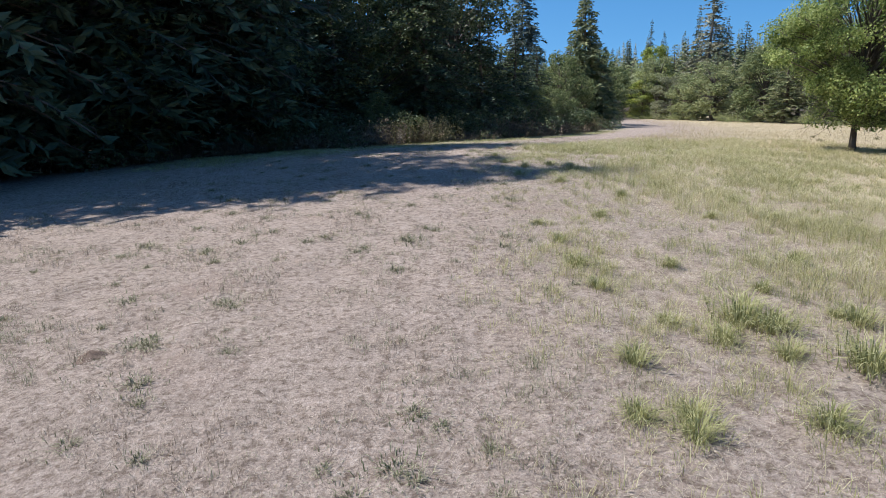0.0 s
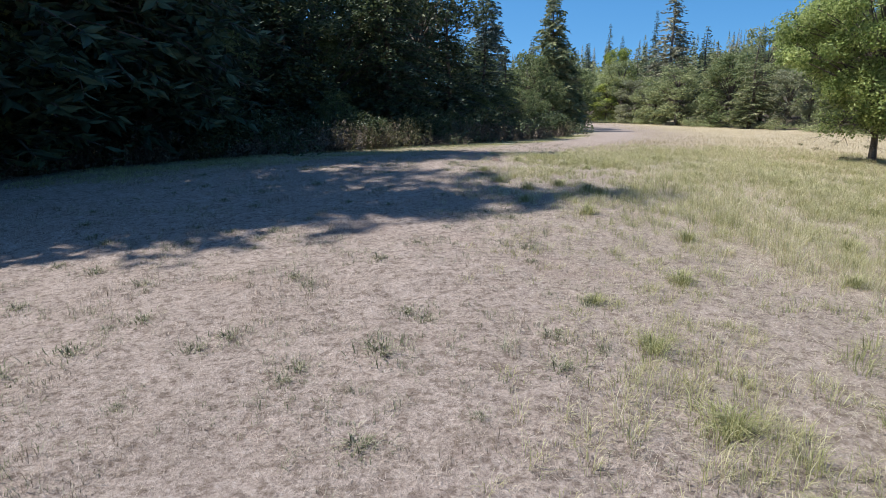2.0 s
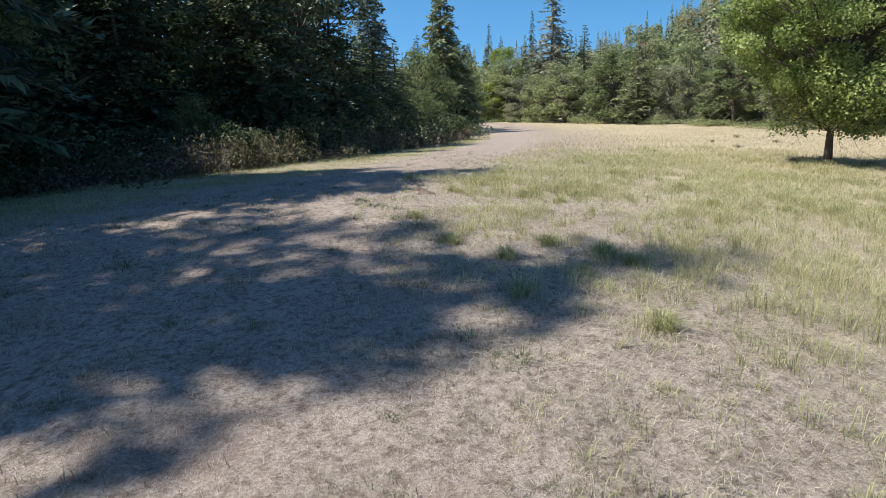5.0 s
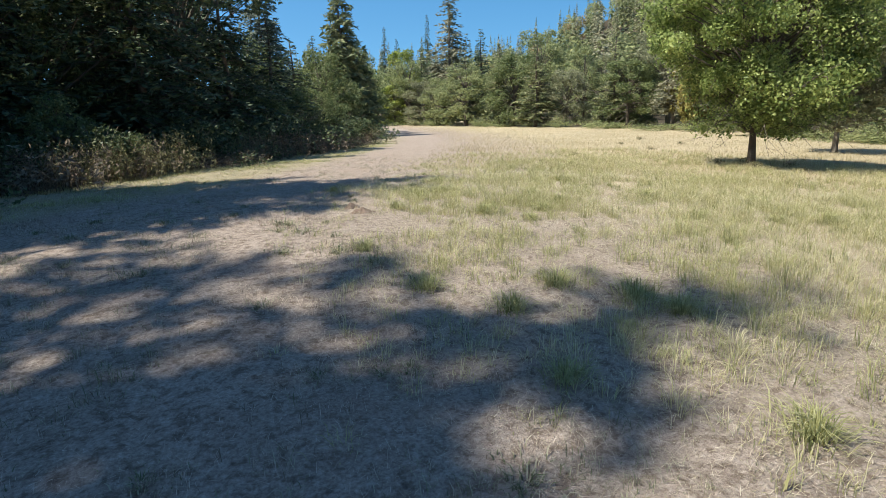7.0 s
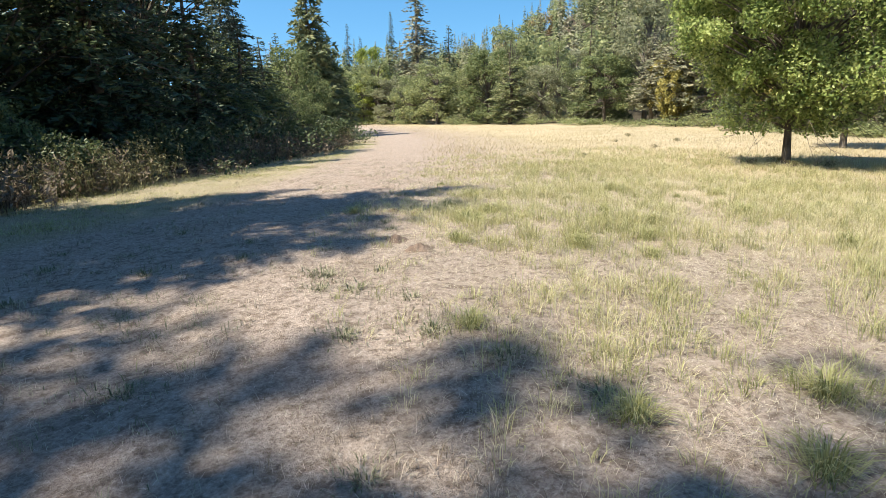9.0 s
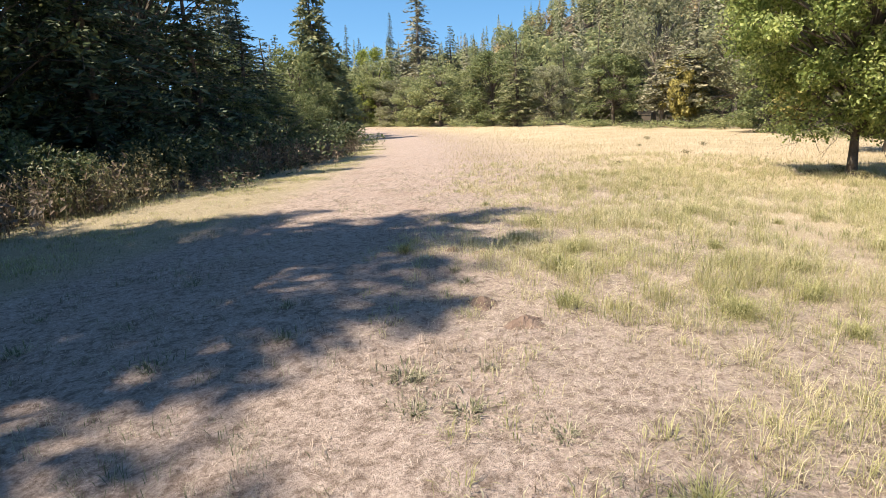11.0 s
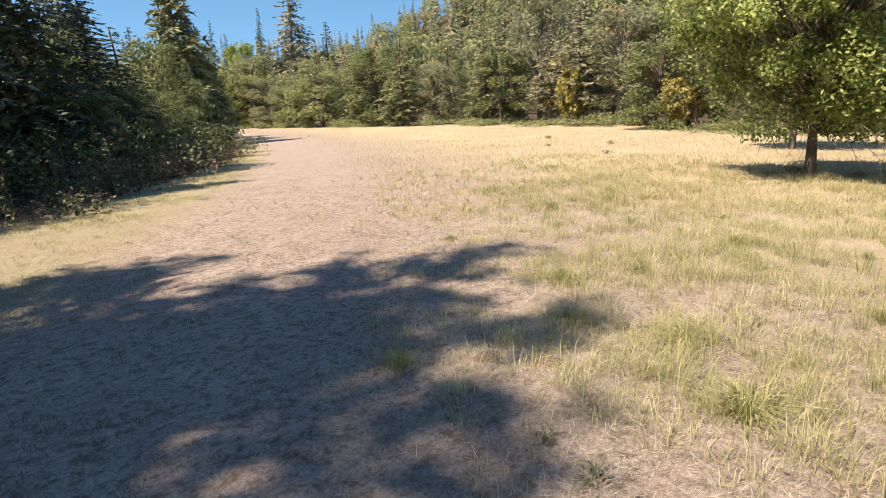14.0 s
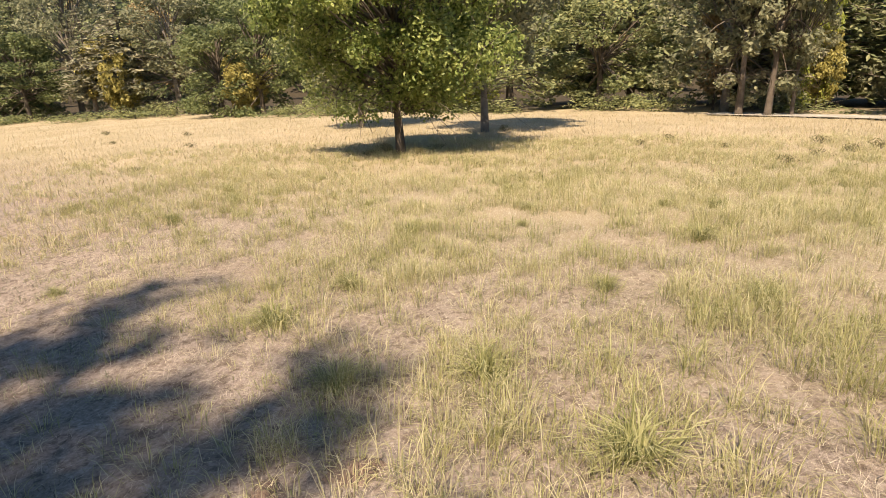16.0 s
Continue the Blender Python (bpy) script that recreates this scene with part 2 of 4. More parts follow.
# ---- trees ----
def conifer(height, radius, seed, bare=0.06, levels=46, per=6, sprays=9, spray=0.34, droop=0.28, ragged=0.25, lean=0.0):
    rng = np.random.default_rng(seed)
    zs = np.linspace(0, height, 9)
    trunk = [tube(np.stack([lean * zs + 0.06 * np.sin(zs * 0.7 + seed), 0.06 * np.cos(zs * 0.6), zs - 0.15], 1), 0.013 * height * (1 - 0.93 * zs / height) + 0.01, 8)]
    pts, along, across = [], [], []
    for i in range(levels):
        t = bare + (1 - bare) * (i + rng.uniform(0, 0.8)) / levels
        if t > 0.995:
            continue
        z = t * height
        reach = radius * ((1 - t) ** 0.75 * 0.95 + 0.05) * min(1, 0.55 + 3 * (t - bare))
        for k in range(max(3, int(per * (1 - 0.4 * t)))):
            az = rng.uniform(0, 2 * math.pi)
            ln = reach * rng.uniform(1 - 2 * ragged, 1 + ragged * 0.6)
            d = np.array([math.cos(az), math.sin(az), 0])
            side = np.array([-d[1], d[0], 0])
            rise = rng.uniform(-0.05, 0.25) * (0.4 + t)
            s = np.linspace(0, 1, 4)
            line = np.array([lean * z, 0, z]) + d * (ln * s)[:, None] + np.array([0, 0, 1.0]) * (ln * (rise * s - droop * s * s))[:, None]
            if ln > 0.5 and (levels > 46 or k % 3 == 0):
                trunk.append(tube(line, 0.004 * height * (1 - t * 0.7) * (1 - 0.8 * s) * 0.6 + 0.006, 4))
            m = max(3, int(sprays * ln / radius + 2))
            u = rng.uniform(0.18, 1.02, m)
            base = np.array([lean * z, 0, z]) + d * (ln * u)[:, None] + np.array([0, 0, 1.0]) * (ln * (rise * u - droop * u * u))[:, None]
            for sgn in (-1, 1):
                w = spray * rng.uniform(0.6, 1.3, (m, 1)) * (0.5 + 0.6 * (1 - t))
                a = unit(d * rng.uniform(0.3, 1.0, (m, 1)) + sgn * side * rng.uniform(0.3, 1.1, (m, 1)) + np.array([0, 0, 1.0]) * rng.uniform(-0.95, 0.45, (m, 1))) * w
                pts.append(base + a * 0.8); along.append(a)
                n2 = unit(np.cross(a, rng.normal(size=(m, 3)) * 0.9 + (0, 0, 0.7)))
                across.append(n2 * w * rng.uniform(0.22, 0.42, (m, 1)))
    crown = diamonds(np.concatenate(pts), np.concatenate(along), np.concatenate(across))
    return join(trunk), crown


def broadleaf(height, radius, seed, low=0.25, clumps=60, leaf=0.16, per=110, trunk_r=0.12, egg=1.0, hang=0.0, bare_twigs=0, lean=0.0, fork=0.35):
    """A tree with a forked trunk, limbs out to leafy clumps, and leaves thick at the clumps' outsides."""
    rng = np.random.default_rng(seed)
    wood, pts, outs = [], [], []
    zc, zr = height * (low + 1) / 2, height * (1 - low) / 2
    forkz = height * fork
    zs = np.linspace(0, 1, 6)
    top = np.array([lean * height, 0, height * 0.86])
    wood.append(tube(np.stack([lean * height * zs + 0.05 * np.sin(3 * zs + seed), 0.05 * np.sin(4 * zs), -0.15 + zs * (height * 0.86)], 1), trunk_r * (1 - 0.85 * zs) * np.where(zs < 0.05, 1.35, 1), 8))
    for i in range(clumps):
        dirn = unit(rng.normal(size=3))
        rad = rng.uniform(0.3, 1.15) ** 0.5
        z01 = dirn[2] * rad
        taper = 1 - 0.35 * max(0, z01) * egg - 0.15 * max(0, -z01)
        if low < 0.1:                                   # leafy down to the ground
            z01 = rng.uniform(-1, 1)
            dirn[:2] = unit(dirn[:2])
            rad, taper = rng.uniform(0.2, 1) ** 0.5, 1 - 0.55 * max(0, z01) ** 2.2 - 0.12 * max(0, -z01)
        c = np.array([dirn[0] * radius * rad * taper, dirn[1] * radius * rad * taper, zc + z01 * zr])
        c[0] += lean * c[2]
        a = np.array([lean * c[2], 0, max(forkz * rng.uniform(0.6, 1.1), min(c[2] * 0.75, height * 0.8) * rng.uniform(0.6, 1.0))])
        mid = (a + c) / 2 + np.array([0, 0, rng.uniform(0.0, 0.12) * height]) + rng.normal(size=3) * 0.06 * radius
        s = np.linspace(0, 1, 5)[:, None]
        wood.append(tube((1 - s) ** 2 * a + 2 * s * (1 - s) * mid + s * s * c, trunk_r * rng.uniform(0.18, 0.4) * (1 - 0.8 * s[:, 0]) + 0.004, 5 if bare_twigs else 4))
        size = radius * (rng.uniform(0.13, 0.29) if bare_twigs else rng.uniform(0.2, 0.36))
        d = unit(rng.normal(size=(per, 3)))
        rr = rng.uniform(0.25, 1.0, (per, 1)) ** 0.5
        p = c + d * rr * size * (1, 1, 0.75)
        p[:, 2] -= hang * rng.uniform(0, 1, per) ** 2
        keep = p[:, 2] > height * low * 0.72
        pts.append(p[keep]); outs.append(d[keep])
        for k in range(3 if bare_twigs else 0):
            e = c + d[k] * size * 1.05
            wood.append(tube(np.stack([c, (c + e) / 2 + (0, 0, 0.03), e]), [0.012, 0.008, 0.004], 3))
    for i in range(bare_twigs):
        az = rng.uniform(0, 2 * math.pi)
        d = np.array([math.cos(az), math.sin(az), 0])
        ln = radius * rng.uniform(0.4, 0.85)
        z0 = height * low * rng.uniform(0.75, 1.15)
        s = np.linspace(0, 1, 6)
        line = d * (0.1 + ln * s)[:, None] + np.stack([0 * s, 0 * s, z0 + 0.3 * np.sin(s * 2.4) - s * s * rng.uniform(0.1, 0.5)], 1) + rng.normal(size=(6, 3)) * 0.03
        wood.append(tube(line, 0.008 * (1 - 0.8 * s) + 0.002, 5))
        for k in range(4):
            j = rng.integers(2, 6)
            e = line[j] + d * rng.uniform(0.1, 0.4) + rng.normal(size=3) * 0.14 + (0, 0, -0.1)
            wood.append(tube(np.stack([line[j], (line[j] + e) / 2, e]), [0.004, 0.003, 0.0015], 4))
    return join(wood), leaves(np.concatenate(pts), leaf, rng, 0.9, 0.55, np.concatenate(outs), 0.3)


def make_tree(name, label, category, shape, bark, foliage, group=""):
    ob = tagged(new(name), label, category, group)
    part("trunk", soft(to_mesh("trunk", *shape[0], bark)), ob)
    part("crown", to_mesh("crown", *shape[1], foliage), ob)
    return ob


def set_down(ob, x, y, turn=0.0, scale=1.0, wide=None):
    w = wide or scale
    ob.matrix_basis = pose(x, y, float(land(x, y)), 0, 0, turn) @ Matrix.Diagonal((w, w, scale, 1))
    return ob


def another(ob, x, y, turn=0.0, scale=1.0, wide=None, label=""):
    c = copy_thing(ob, Matrix())
    set_down(c, x, y, turn, scale, wide)
    if label:
        tagged(c, label)
    return c


# ---- ground ----
def ground_material():
    """Mown straw on the path, bleached meadow beside it, dark litter under the wood, by place on the ground."""
    m = bpy.data.materials.new("meadow_ground")
    m.use_nodes = True
    n, l = m.node_tree.nodes, m.node_tree.links
    bsdf = n["Principled BSDF"]
    co = n.new("ShaderNodeTexCoord")

    def noise_at(scale, detail=5, rough=0.6):
        t = n.new("ShaderNodeTexNoise")
        t.inputs["Scale"].default_value, t.inputs["Detail"].default_value, t.inputs["Roughness"].default_value = scale, detail, rough
        l.new(co.outputs["Object"], t.inputs["Vector"])
        return t.outputs[0]

    def ramp(src, stops):
        r = n.new("ShaderNodeValToRGB")
        e = r.color_ramp.elements
        while len(e) < len(stops):
            e.new(0.5)
        for i, (p, c) in enumerate(stops):
            e[i].position, e[i].color = p, (*c, 1)
        l.new(src, r.inputs[0])
        return r.outputs[0]

    def blend(f, a, b):
        x = n.new("ShaderNodeMix"); x.data_type = "RGBA"
        l.new(f, x.inputs[0]); l.new(a, x.inputs[6]); l.new(b, x.inputs[7])
        return x.outputs[2]

    fine, mid, wide = noise_at(55, 6, 0.75), noise_at(4.5), noise_at(0.5)
    straw = blend(ramp(mid, [(0.35, (0, 0, 0)), (0.7, (1, 1, 1))]),
                  ramp(fine, [(0.25, (0.11, 0.082, 0.066)), (0.5, (0.29, 0.23, 0.195)), (0.75, (0.5, 0.42, 0.365))]),
                  ramp(fine, [(0.25, (0.15, 0.11, 0.09)), (0.5, (0.37, 0.295, 0.255)), (0.75, (0.58, 0.49, 0.435))]))
    field = blend(ramp(wide, [(0.35, (0, 0, 0)), (0.65, (1, 1, 1))]),
                  ramp(fine, [(0.25, (0.13, 0.1, 0.05)), (0.5, (0.34, 0.28, 0.18)), (0.75, (0.52, 0.45, 0.32))]),
                  ramp(fine, [(0.25, (0.2, 0.15, 0.08)), (0.5, (0.45, 0.36, 0.25)), (0.75, (0.6, 0.51, 0.39))]))
    litter = ramp(fine, [(0.3, (0.025, 0.02, 0.014)), (0.55, (0.07, 0.055, 0.038)), (0.8, (0.13, 0.1, 0.07))])
    kind = n.new("ShaderNodeAttribute"); kind.attribute_name = "cover"
    sep = n.new("ShaderNodeSeparateColor")
    l.new(kind.outputs["Color"], sep.inputs[0])
    # dark soil gaps, with the shade between tufts multiplied into the straw colour
    gap_shade = ramp(noise_at(17, 3, 0.6), [(0.36, (0.6, 0.57, 0.55)), (0.5, (1, 1, 1)), (0.7, (1.15, 1.15, 1.15))])
    dark = n.new("ShaderNodeMix"); dark.data_type, dark.blend_type = "RGBA", "MULTIPLY"
    dark.inputs[0].default_value = 1.0
    l.new(straw, dark.inputs[6]); l.new(gap_shade, dark.inputs[7])
    straw = dark.outputs[2]
    bare = ramp(noise_at(0.75, 4, 0.55), [(0.56, (0, 0, 0)), (0.7, (0.7, 0.7, 0.7))])
    straw = blend(bare, straw, ramp(fine, [(0.25, (0.14, 0.095, 0.075)), (0.5, (0.29, 0.215, 0.18)), (0.75, (0.46, 0.37, 0.32))]))
    col = blend(sep.outputs[0], straw, field)
    verge_green = ramp(fine, [(0.25, (0.13, 0.12, 0.055)), (0.5, (0.28, 0.25, 0.13)), (0.75, (0.43, 0.37, 0.23))])
    col = blend(sep.outputs[2], col, verge_green)
    col = blend(sep.outputs[1], col, litter)
    l.new(col, bsdf.inputs["Base Color"])
    bsdf.inputs["Roughness"].default_value = 0.95
    bsdf.inputs["Specular IOR Level"].default_value = 0.1
    b = n.new("ShaderNodeBump"); b.inputs["Strength"].default_value = 0.8; b.inputs["Distance"].default_value = 0.03
    l.new(fine, b.inputs["Height"]); l.new(b.outputs[0], bsdf.inputs["Normal"])
    return m


# the wood's front and the meadow's far edge, as lines on the plan
WOOD = [(-40, -6), (-24, 2), (-14.5, 8), (-10.5, 12.5), (-7.4, 15.5), (-6, 18.5), (-4, 21.5), (-1.6, 23.8), (1, 27.2), (3.8, 30.6), (7, 36), (9.8, 42.5), (14, 56), (16.5, 63)]
EDGE = [(16.5, 70), (20, 82), (25, 88), (29, 74), (31, 60), (33.5, 49), (32, 39), (28.5, 28), (27, 20), (26, 13), (23.5, 7.5), (19, 3), (14, -4), (8, -14)]


def along_line(line, s):
    """Point at share s of a line, and its unit normal to the left."""
    p = np.array(line, float)
    seg = np.linalg.norm(np.diff(p, axis=0), axis=1)
    cum = np.r_[0, np.cumsum(seg)]
    d = s * cum[-1]
    i = min(int(np.searchsorted(cum, d, side="right")) - 1, len(seg) - 1)
    a, b = p[i], p[i + 1]
    q = a + (b - a) * (d - cum[i]) / seg[i]
    u = (b - a) / seg[i]
    return q, np.array([-u[1], u[0]])


def line_side(line, x, y):
    """Distance to a line on the plan, positive to its left."""
    p = np.array(line, float)
    best, sign = np.full(np.shape(x), 1e9), np.zeros(np.shape(x))
    for a, b in zip(p[:-1], p[1:]):
        ab = b - a
        t = np.clip(((x - a[0]) * ab[0] + (y - a[1]) * ab[1]) / (ab @ ab), 0, 1)
        dx, dy = x - a[0] - t * ab[0], y - a[1] - t * ab[1]
        d = np.hypot(dx, dy)
        s = np.sign(ab[0] * (y - a[1]) - ab[1] * (x - a[0]))
        near = d < best
        best, sign = np.where(near, d, best), np.where(near, s, sign)
    return best * sign


def axis(lo, hi, fine_lo, fine_hi, step):
    mid = np.arange(fine_lo, fine_hi + step, step)
    out, d = [], step
    x = fine_hi + step
    while x < hi:
        d *= 1.09; x += d; out.append(min(x, hi))
    inn, d, x = [], step, fine_lo
    while x > lo:
        d *= 1.09; x -= d; inn.append(max(x, lo))
    return np.r_[inn[::-1], mid, out]


gx, gy = axis(-900, 1200, -5, 6, 0.085), axis(-900, 1300, 0.8, 17.5, 0.085)
GX, GY = np.meshgrid(gx, gy)
GZ = land(GX, GY)
near = (np.abs(GX - 3) < 20) & (np.abs(GY - 12) < 18)
for i, j in zip(*np.nonzero(near)):
    GZ[i, j] += bump_at(GX[i, j], GY[i, j])
k = np.arange(len(gx) * len(gy)).reshape(len(gy), len(gx))
faces = np.stack([k[:-1, :-1], k[:-1, 1:], k[1:, 1:], k[1:, :-1]], -1).reshape(-1, 4)
ground_me = soft(to_mesh("ground", np.stack([GX, GY, GZ], -1).reshape(-1, 3), faces, ground_material()))
cover = np.zeros((GX.size, 4), np.float32)
wob = 0.5 * np.sin(GX * 2.1 + 1.7 * np.sin(GY * 0.9)) + 0.4 * np.sin(GY * 1.3 + GX)
cover[:, 0] = smooth(0.5, 6.5, off_path(GX, GY) + 0.8 * wob).ravel() * smooth(-3.2, 0.5, (GX - path_x(GY))).ravel()
verge = smooth(-0.2, 1.2, path_x(GY) - path_half(GY) - GX) * smooth(12, 18, GY) * 0.55
cover[:, 2] = verge.ravel()
cover[:, 1] = np.maximum(smooth(-0.4, 0.9, line_side(WOOD, GX, GY)), smooth(3, 9, line_side(EDGE, GX, GY))).ravel()
cover[:, 1] = np.maximum(cover[:, 1], smooth(96, 106, np.hypot(GX, GY - 12)).ravel())
cover[:, 3] = 1
ground_me.color_attributes.new("cover", "FLOAT_COLOR", "POINT").data.foreach_set("color", cover.ravel())
tagged(new("ground", ground_me), "dry mown path and bleached late-summer meadow sloping away", "ground", kind="structure")


# ---- grass ----
def scatter(n, rng, x0, x1, y0, y1, keep):
    x, y = rng.uniform(x0, x1, n), rng.uniform(y0, y1, n)
    ok = rng.uniform(0, 1, n) < keep(x, y)
    return x[ok], y[ok]


def ground_at(x, y):
    z = land(x, y)
    return z + np.array([bump_at(a, b) for a, b in zip(x, y)])


def blades(x, y, z, length, width, rng, lean=0.5, bend=0.35, az=None):
    """Grass blades of two faces, a bent stalk with a pointed tip, leaning any way or towards az."""
    n = len(x)
    az = rng.uniform(0, 2 * math.pi, n) if az is None else az
    d = np.stack([np.cos(az), np.sin(az), np.zeros(n)], 1)
    side = np.stack([-d[:, 1], d[:, 0], np.zeros(n)], 1) * (width * rng.uniform(0.6, 1.4, n))[:, None]
    ln = (length * rng.uniform(0.5, 1.35, n))[:, None]
    tilt = np.abs(rng.normal(0, lean, (n, 1)))
    up = np.array([0, 0, 1.0])
    a = unit(up + d * tilt)
    b = unit(up * (1 - bend) + d * (tilt + bend))
    p = np.stack([x, y, z - 0.01], 1)
    m = p + a * ln * 0.55
    t = m + b * ln * 0.45
    v = np.stack([p - side, p + side, m + side * 0.8, m - side * 0.8, t], 1).reshape(-1, 3)
    k = np.arange(n)[:, None] * 5
    return v, np.concatenate([k + [0, 1, 2], k + [0, 2, 3], k + [3, 2, 4]])


def straws(x, y, z, length, width, rng, lift=0.5):
    """Cut dry stems, three-cornered, lying every way."""
    n = len(x)
    az = rng.uniform(0, 2 * math.pi, n)
    el = np.abs(rng.normal(0, lift, n))
    d = np.stack([np.cos(az) * np.cos(el), np.sin(az) * np.cos(el), np.sin(el)], 1) * (length * rng.uniform(0.5, 1.5, n))[:, None]
    side = np.stack([-np.sin(az), np.cos(az), rng.uniform(-0.5, 0.5, n)], 1) * (width * rng.uniform(0.6, 1.4, n))[:, None]
    p = np.stack([x, y, z + 0.004], 1)
    v = np.stack([p - side, p + side, p + d], 1).reshape(-1, 3)
    return v, np.arange(3 * n).reshape(n, 3)


def stuff(name, data, label, category):
    return tagged(new(name, data), label, category, kind="stuff")


def patchy(x, y, s, seed):
    return np.array([noise.noise((a * s, b * s, seed)) for a, b in zip(x, y)])


rng = np.random.default_rng(11)
# short dry lawn on the path: lying straws and small upright tufts
def lawn(x, y):
    return smooth(0.9, -0.3, off_path(x, y) - np.where(x < path_x(y), np.interp(y, [2, 8, 13, 18, 30], [4.2, 3.0, 2.5, 4.2, 4.2]), 0))

x, y = scatter(680000, rng, -8, 8, 0.8, 30, lambda x, y: lawn(x, y) * (line_side(WOOD, x, y) < 0) * np.clip(1.25 - y / 26, 0.25, 1))
mat_gap = 0.7 * patchy(x, y, 7.0, 2.0) + 0.5 * patchy(x, y, 17.0, 4.0) > -0.3
x, y = x[mat_gap], y[mat_gap]
lying = straws(x, y, ground_at(x, y), 0.042, 0.0008, rng, 0.45)
stuff("mown_grass", to_mesh("mown_grass", *lying, M_STRAW), "short dry mown grass, straw pink and brittle", "grass")
tx, ty = scatter(68000, rng, -8, 7, 0.8, 27, lambda x, y: lawn(x, y) * (line_side(WOOD, x, y) < 0) * np.clip(1.3 - y / 22, 0.3, 1))
rough = patchy(tx, ty, 1.4, 9.0) + 0.6 * patchy(tx, ty, 4.5, 3.0)
tx, ty, rough = tx[rough > -0.05], ty[rough > -0.05], rough[rough > -0.05]
bx = np.repeat(tx, 9) + rng.normal(0, 0.024, len(tx) * 9)
by = np.repeat(ty, 9) + rng.normal(0, 0.024, len(tx) * 9)
tall = np.repeat(np.clip(0.045 + 0.06 * rough, 0.035, 0.1), 9)
green = np.repeat(rng.uniform(-0.3, 0.45, len(tx)) + patchy(tx, ty, 0.9, 5.0) > 0.15, 9)
stub = blades(bx[~green], by[~green], ground_at(bx[~green], by[~green]), tall[~green], 0.0012, rng, 0.75, 0.6)
lawn_blades = blades(bx[green], by[green], ground_at(bx[green], by[green]), tall[green] * 1.15, 0.0013, rng, 0.6, 0.6)
stuff("lawn_tufts", to_mesh("lawn_tufts", *lawn_blades, M_LAWN), "short grey-green tufts among the dry mown grass", "grass")
stuff("stubble_tufts", to_mesh("stubble_tufts", *stub, M_STUBBLE), "stubbly tufts of dry grass on the path", "grass")


# meadow grass in tufts beside the path
def meadow(x, y):
    o = np.where(x > path_x(y), off_path(x, y), -1)
    return smooth(-0.9, 1.2, o) * (line_side(EDGE, x, y) < 0)


def tufts(count, x0, x1, y0, y1, keep, per, spread, height, width, material, name, label, seed):
    rng = np.random.default_rng(seed)
    tx, ty = scatter(count, rng, x0, x1, y0, y1, keep)
    lush = patchy(tx, ty, 0.7, seed * 1.3)
    ok = lush + 0.75 * patchy(tx, ty, 2.6, seed * 2.1) > rng.uniform(-0.42, 0.32, len(tx))
    tx, ty, lush = tx[ok], ty[ok], lush[ok]
    n = len(tx) * per
    ox, oy = rng.normal(0, spread, n), rng.normal(0, spread, n)
    bx, by = np.repeat(tx, per) + ox, np.repeat(ty, per) + oy
    o = smooth(-0.6, 2.5, off_path(tx, ty))
    tall = np.repeat(height * np.clip(0.5 + 0.5 * o + 0.5 * lush, 0.3, 1.5) * rng.uniform(0.6, 1.35, len(tx)), per)
    az = np.arctan2(oy, ox) + rng.normal(0, 0.5, n)          # blades splay out of the tuft's middle
    made = blades(bx, by, ground_at(bx, by), tall, width, rng, 0.55, 0.7, az)
    stuff(name, to_mesh(name, *made, material), label, "grass")


tufts(36000, -0.5, 15, 0.5, 26, lambda x, y: meadow(x, y) * np.clip(1.35 - np.hypot(x, y - 11) / 15, 0.18, 1), 27, 0.034, 0.15, 0.0014, M_BLADE, "meadow_grass", "meadow grass in loose tufts, bleached gold and straw", 4)
tufts(15000, -0.5, 15, 0.5, 26, lambda x, y: meadow(x, y) * np.clip(1.35 - np.hypot(x, y - 11) / 15, 0.18, 1), 27, 0.032, 0.135, 0.0014, M_BLADE_GREEN, "green_meadow_grass", "fresher green grass among the dry meadow", 6)
tufts(52000, -7, 12, 13, 44, lambda x, y: smooth(0.0, 1.2, path_x(y) - path_half(y) - x) * (line_side(WOOD, x, y) < -0.1), 12, 0.06, 0.075, 0.0022, M_BLADE_GREEN, "verge_grass", "short greenish grass on the verge below the wood", 8)
x, y = scatter(900000, rng, -0.8, 10, 0.5, 21, lambda x, y: meadow(x, y) * np.clip(1.3 - np.hypot(x, y - 11) / 13, 0.15, 1))
thatch = straws(x, y, ground_at(x, y), 0.048, 0.0007, rng, 0.5)
stuff("meadow_thatch", to_mesh("meadow_thatch", *thatch, M_THATCH), "fallen dry straw matted under the meadow grass", "grass")
# far meadow: broader, sparser stems
x, y = scatter(300000, rng, 3, 34, 5, 86, lambda x, y: meadow(x, y) * (np.hypot(x, y - 12) > 9) * np.clip(18 / np.hypot(x, y - 12), 0.1, 1) * (line_side(WOOD, x, y) < -1))
stems = blades(x, y, land(x, y), 0.13 + 0 * x, 0.004, rng, 0.8, 0.5)
stuff("far_meadow_grass", to_mesh("far_meadow_grass", *stems, M_GOLD), "bleached golden grass over the far meadow", "grass")


# ---- the wood beside the path ----
CONIFERS = [conifer(14, 3.0, 3, sprays=26, spray=0.17, levels=58, per=8), conifer(14, 3.4, 8, ragged=0.3, droop=0.35, sprays=26, spray=0.18, levels=54, per=8), conifer(14, 3.2, 21, levels=44, droop=0.2, sprays=17, spray=0.25), conifer(14, 3.4, 22, levels=44, droop=0.3, sprays=17, spray=0.25)]
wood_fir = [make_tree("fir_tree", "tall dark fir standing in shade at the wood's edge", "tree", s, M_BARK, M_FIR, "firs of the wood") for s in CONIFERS]
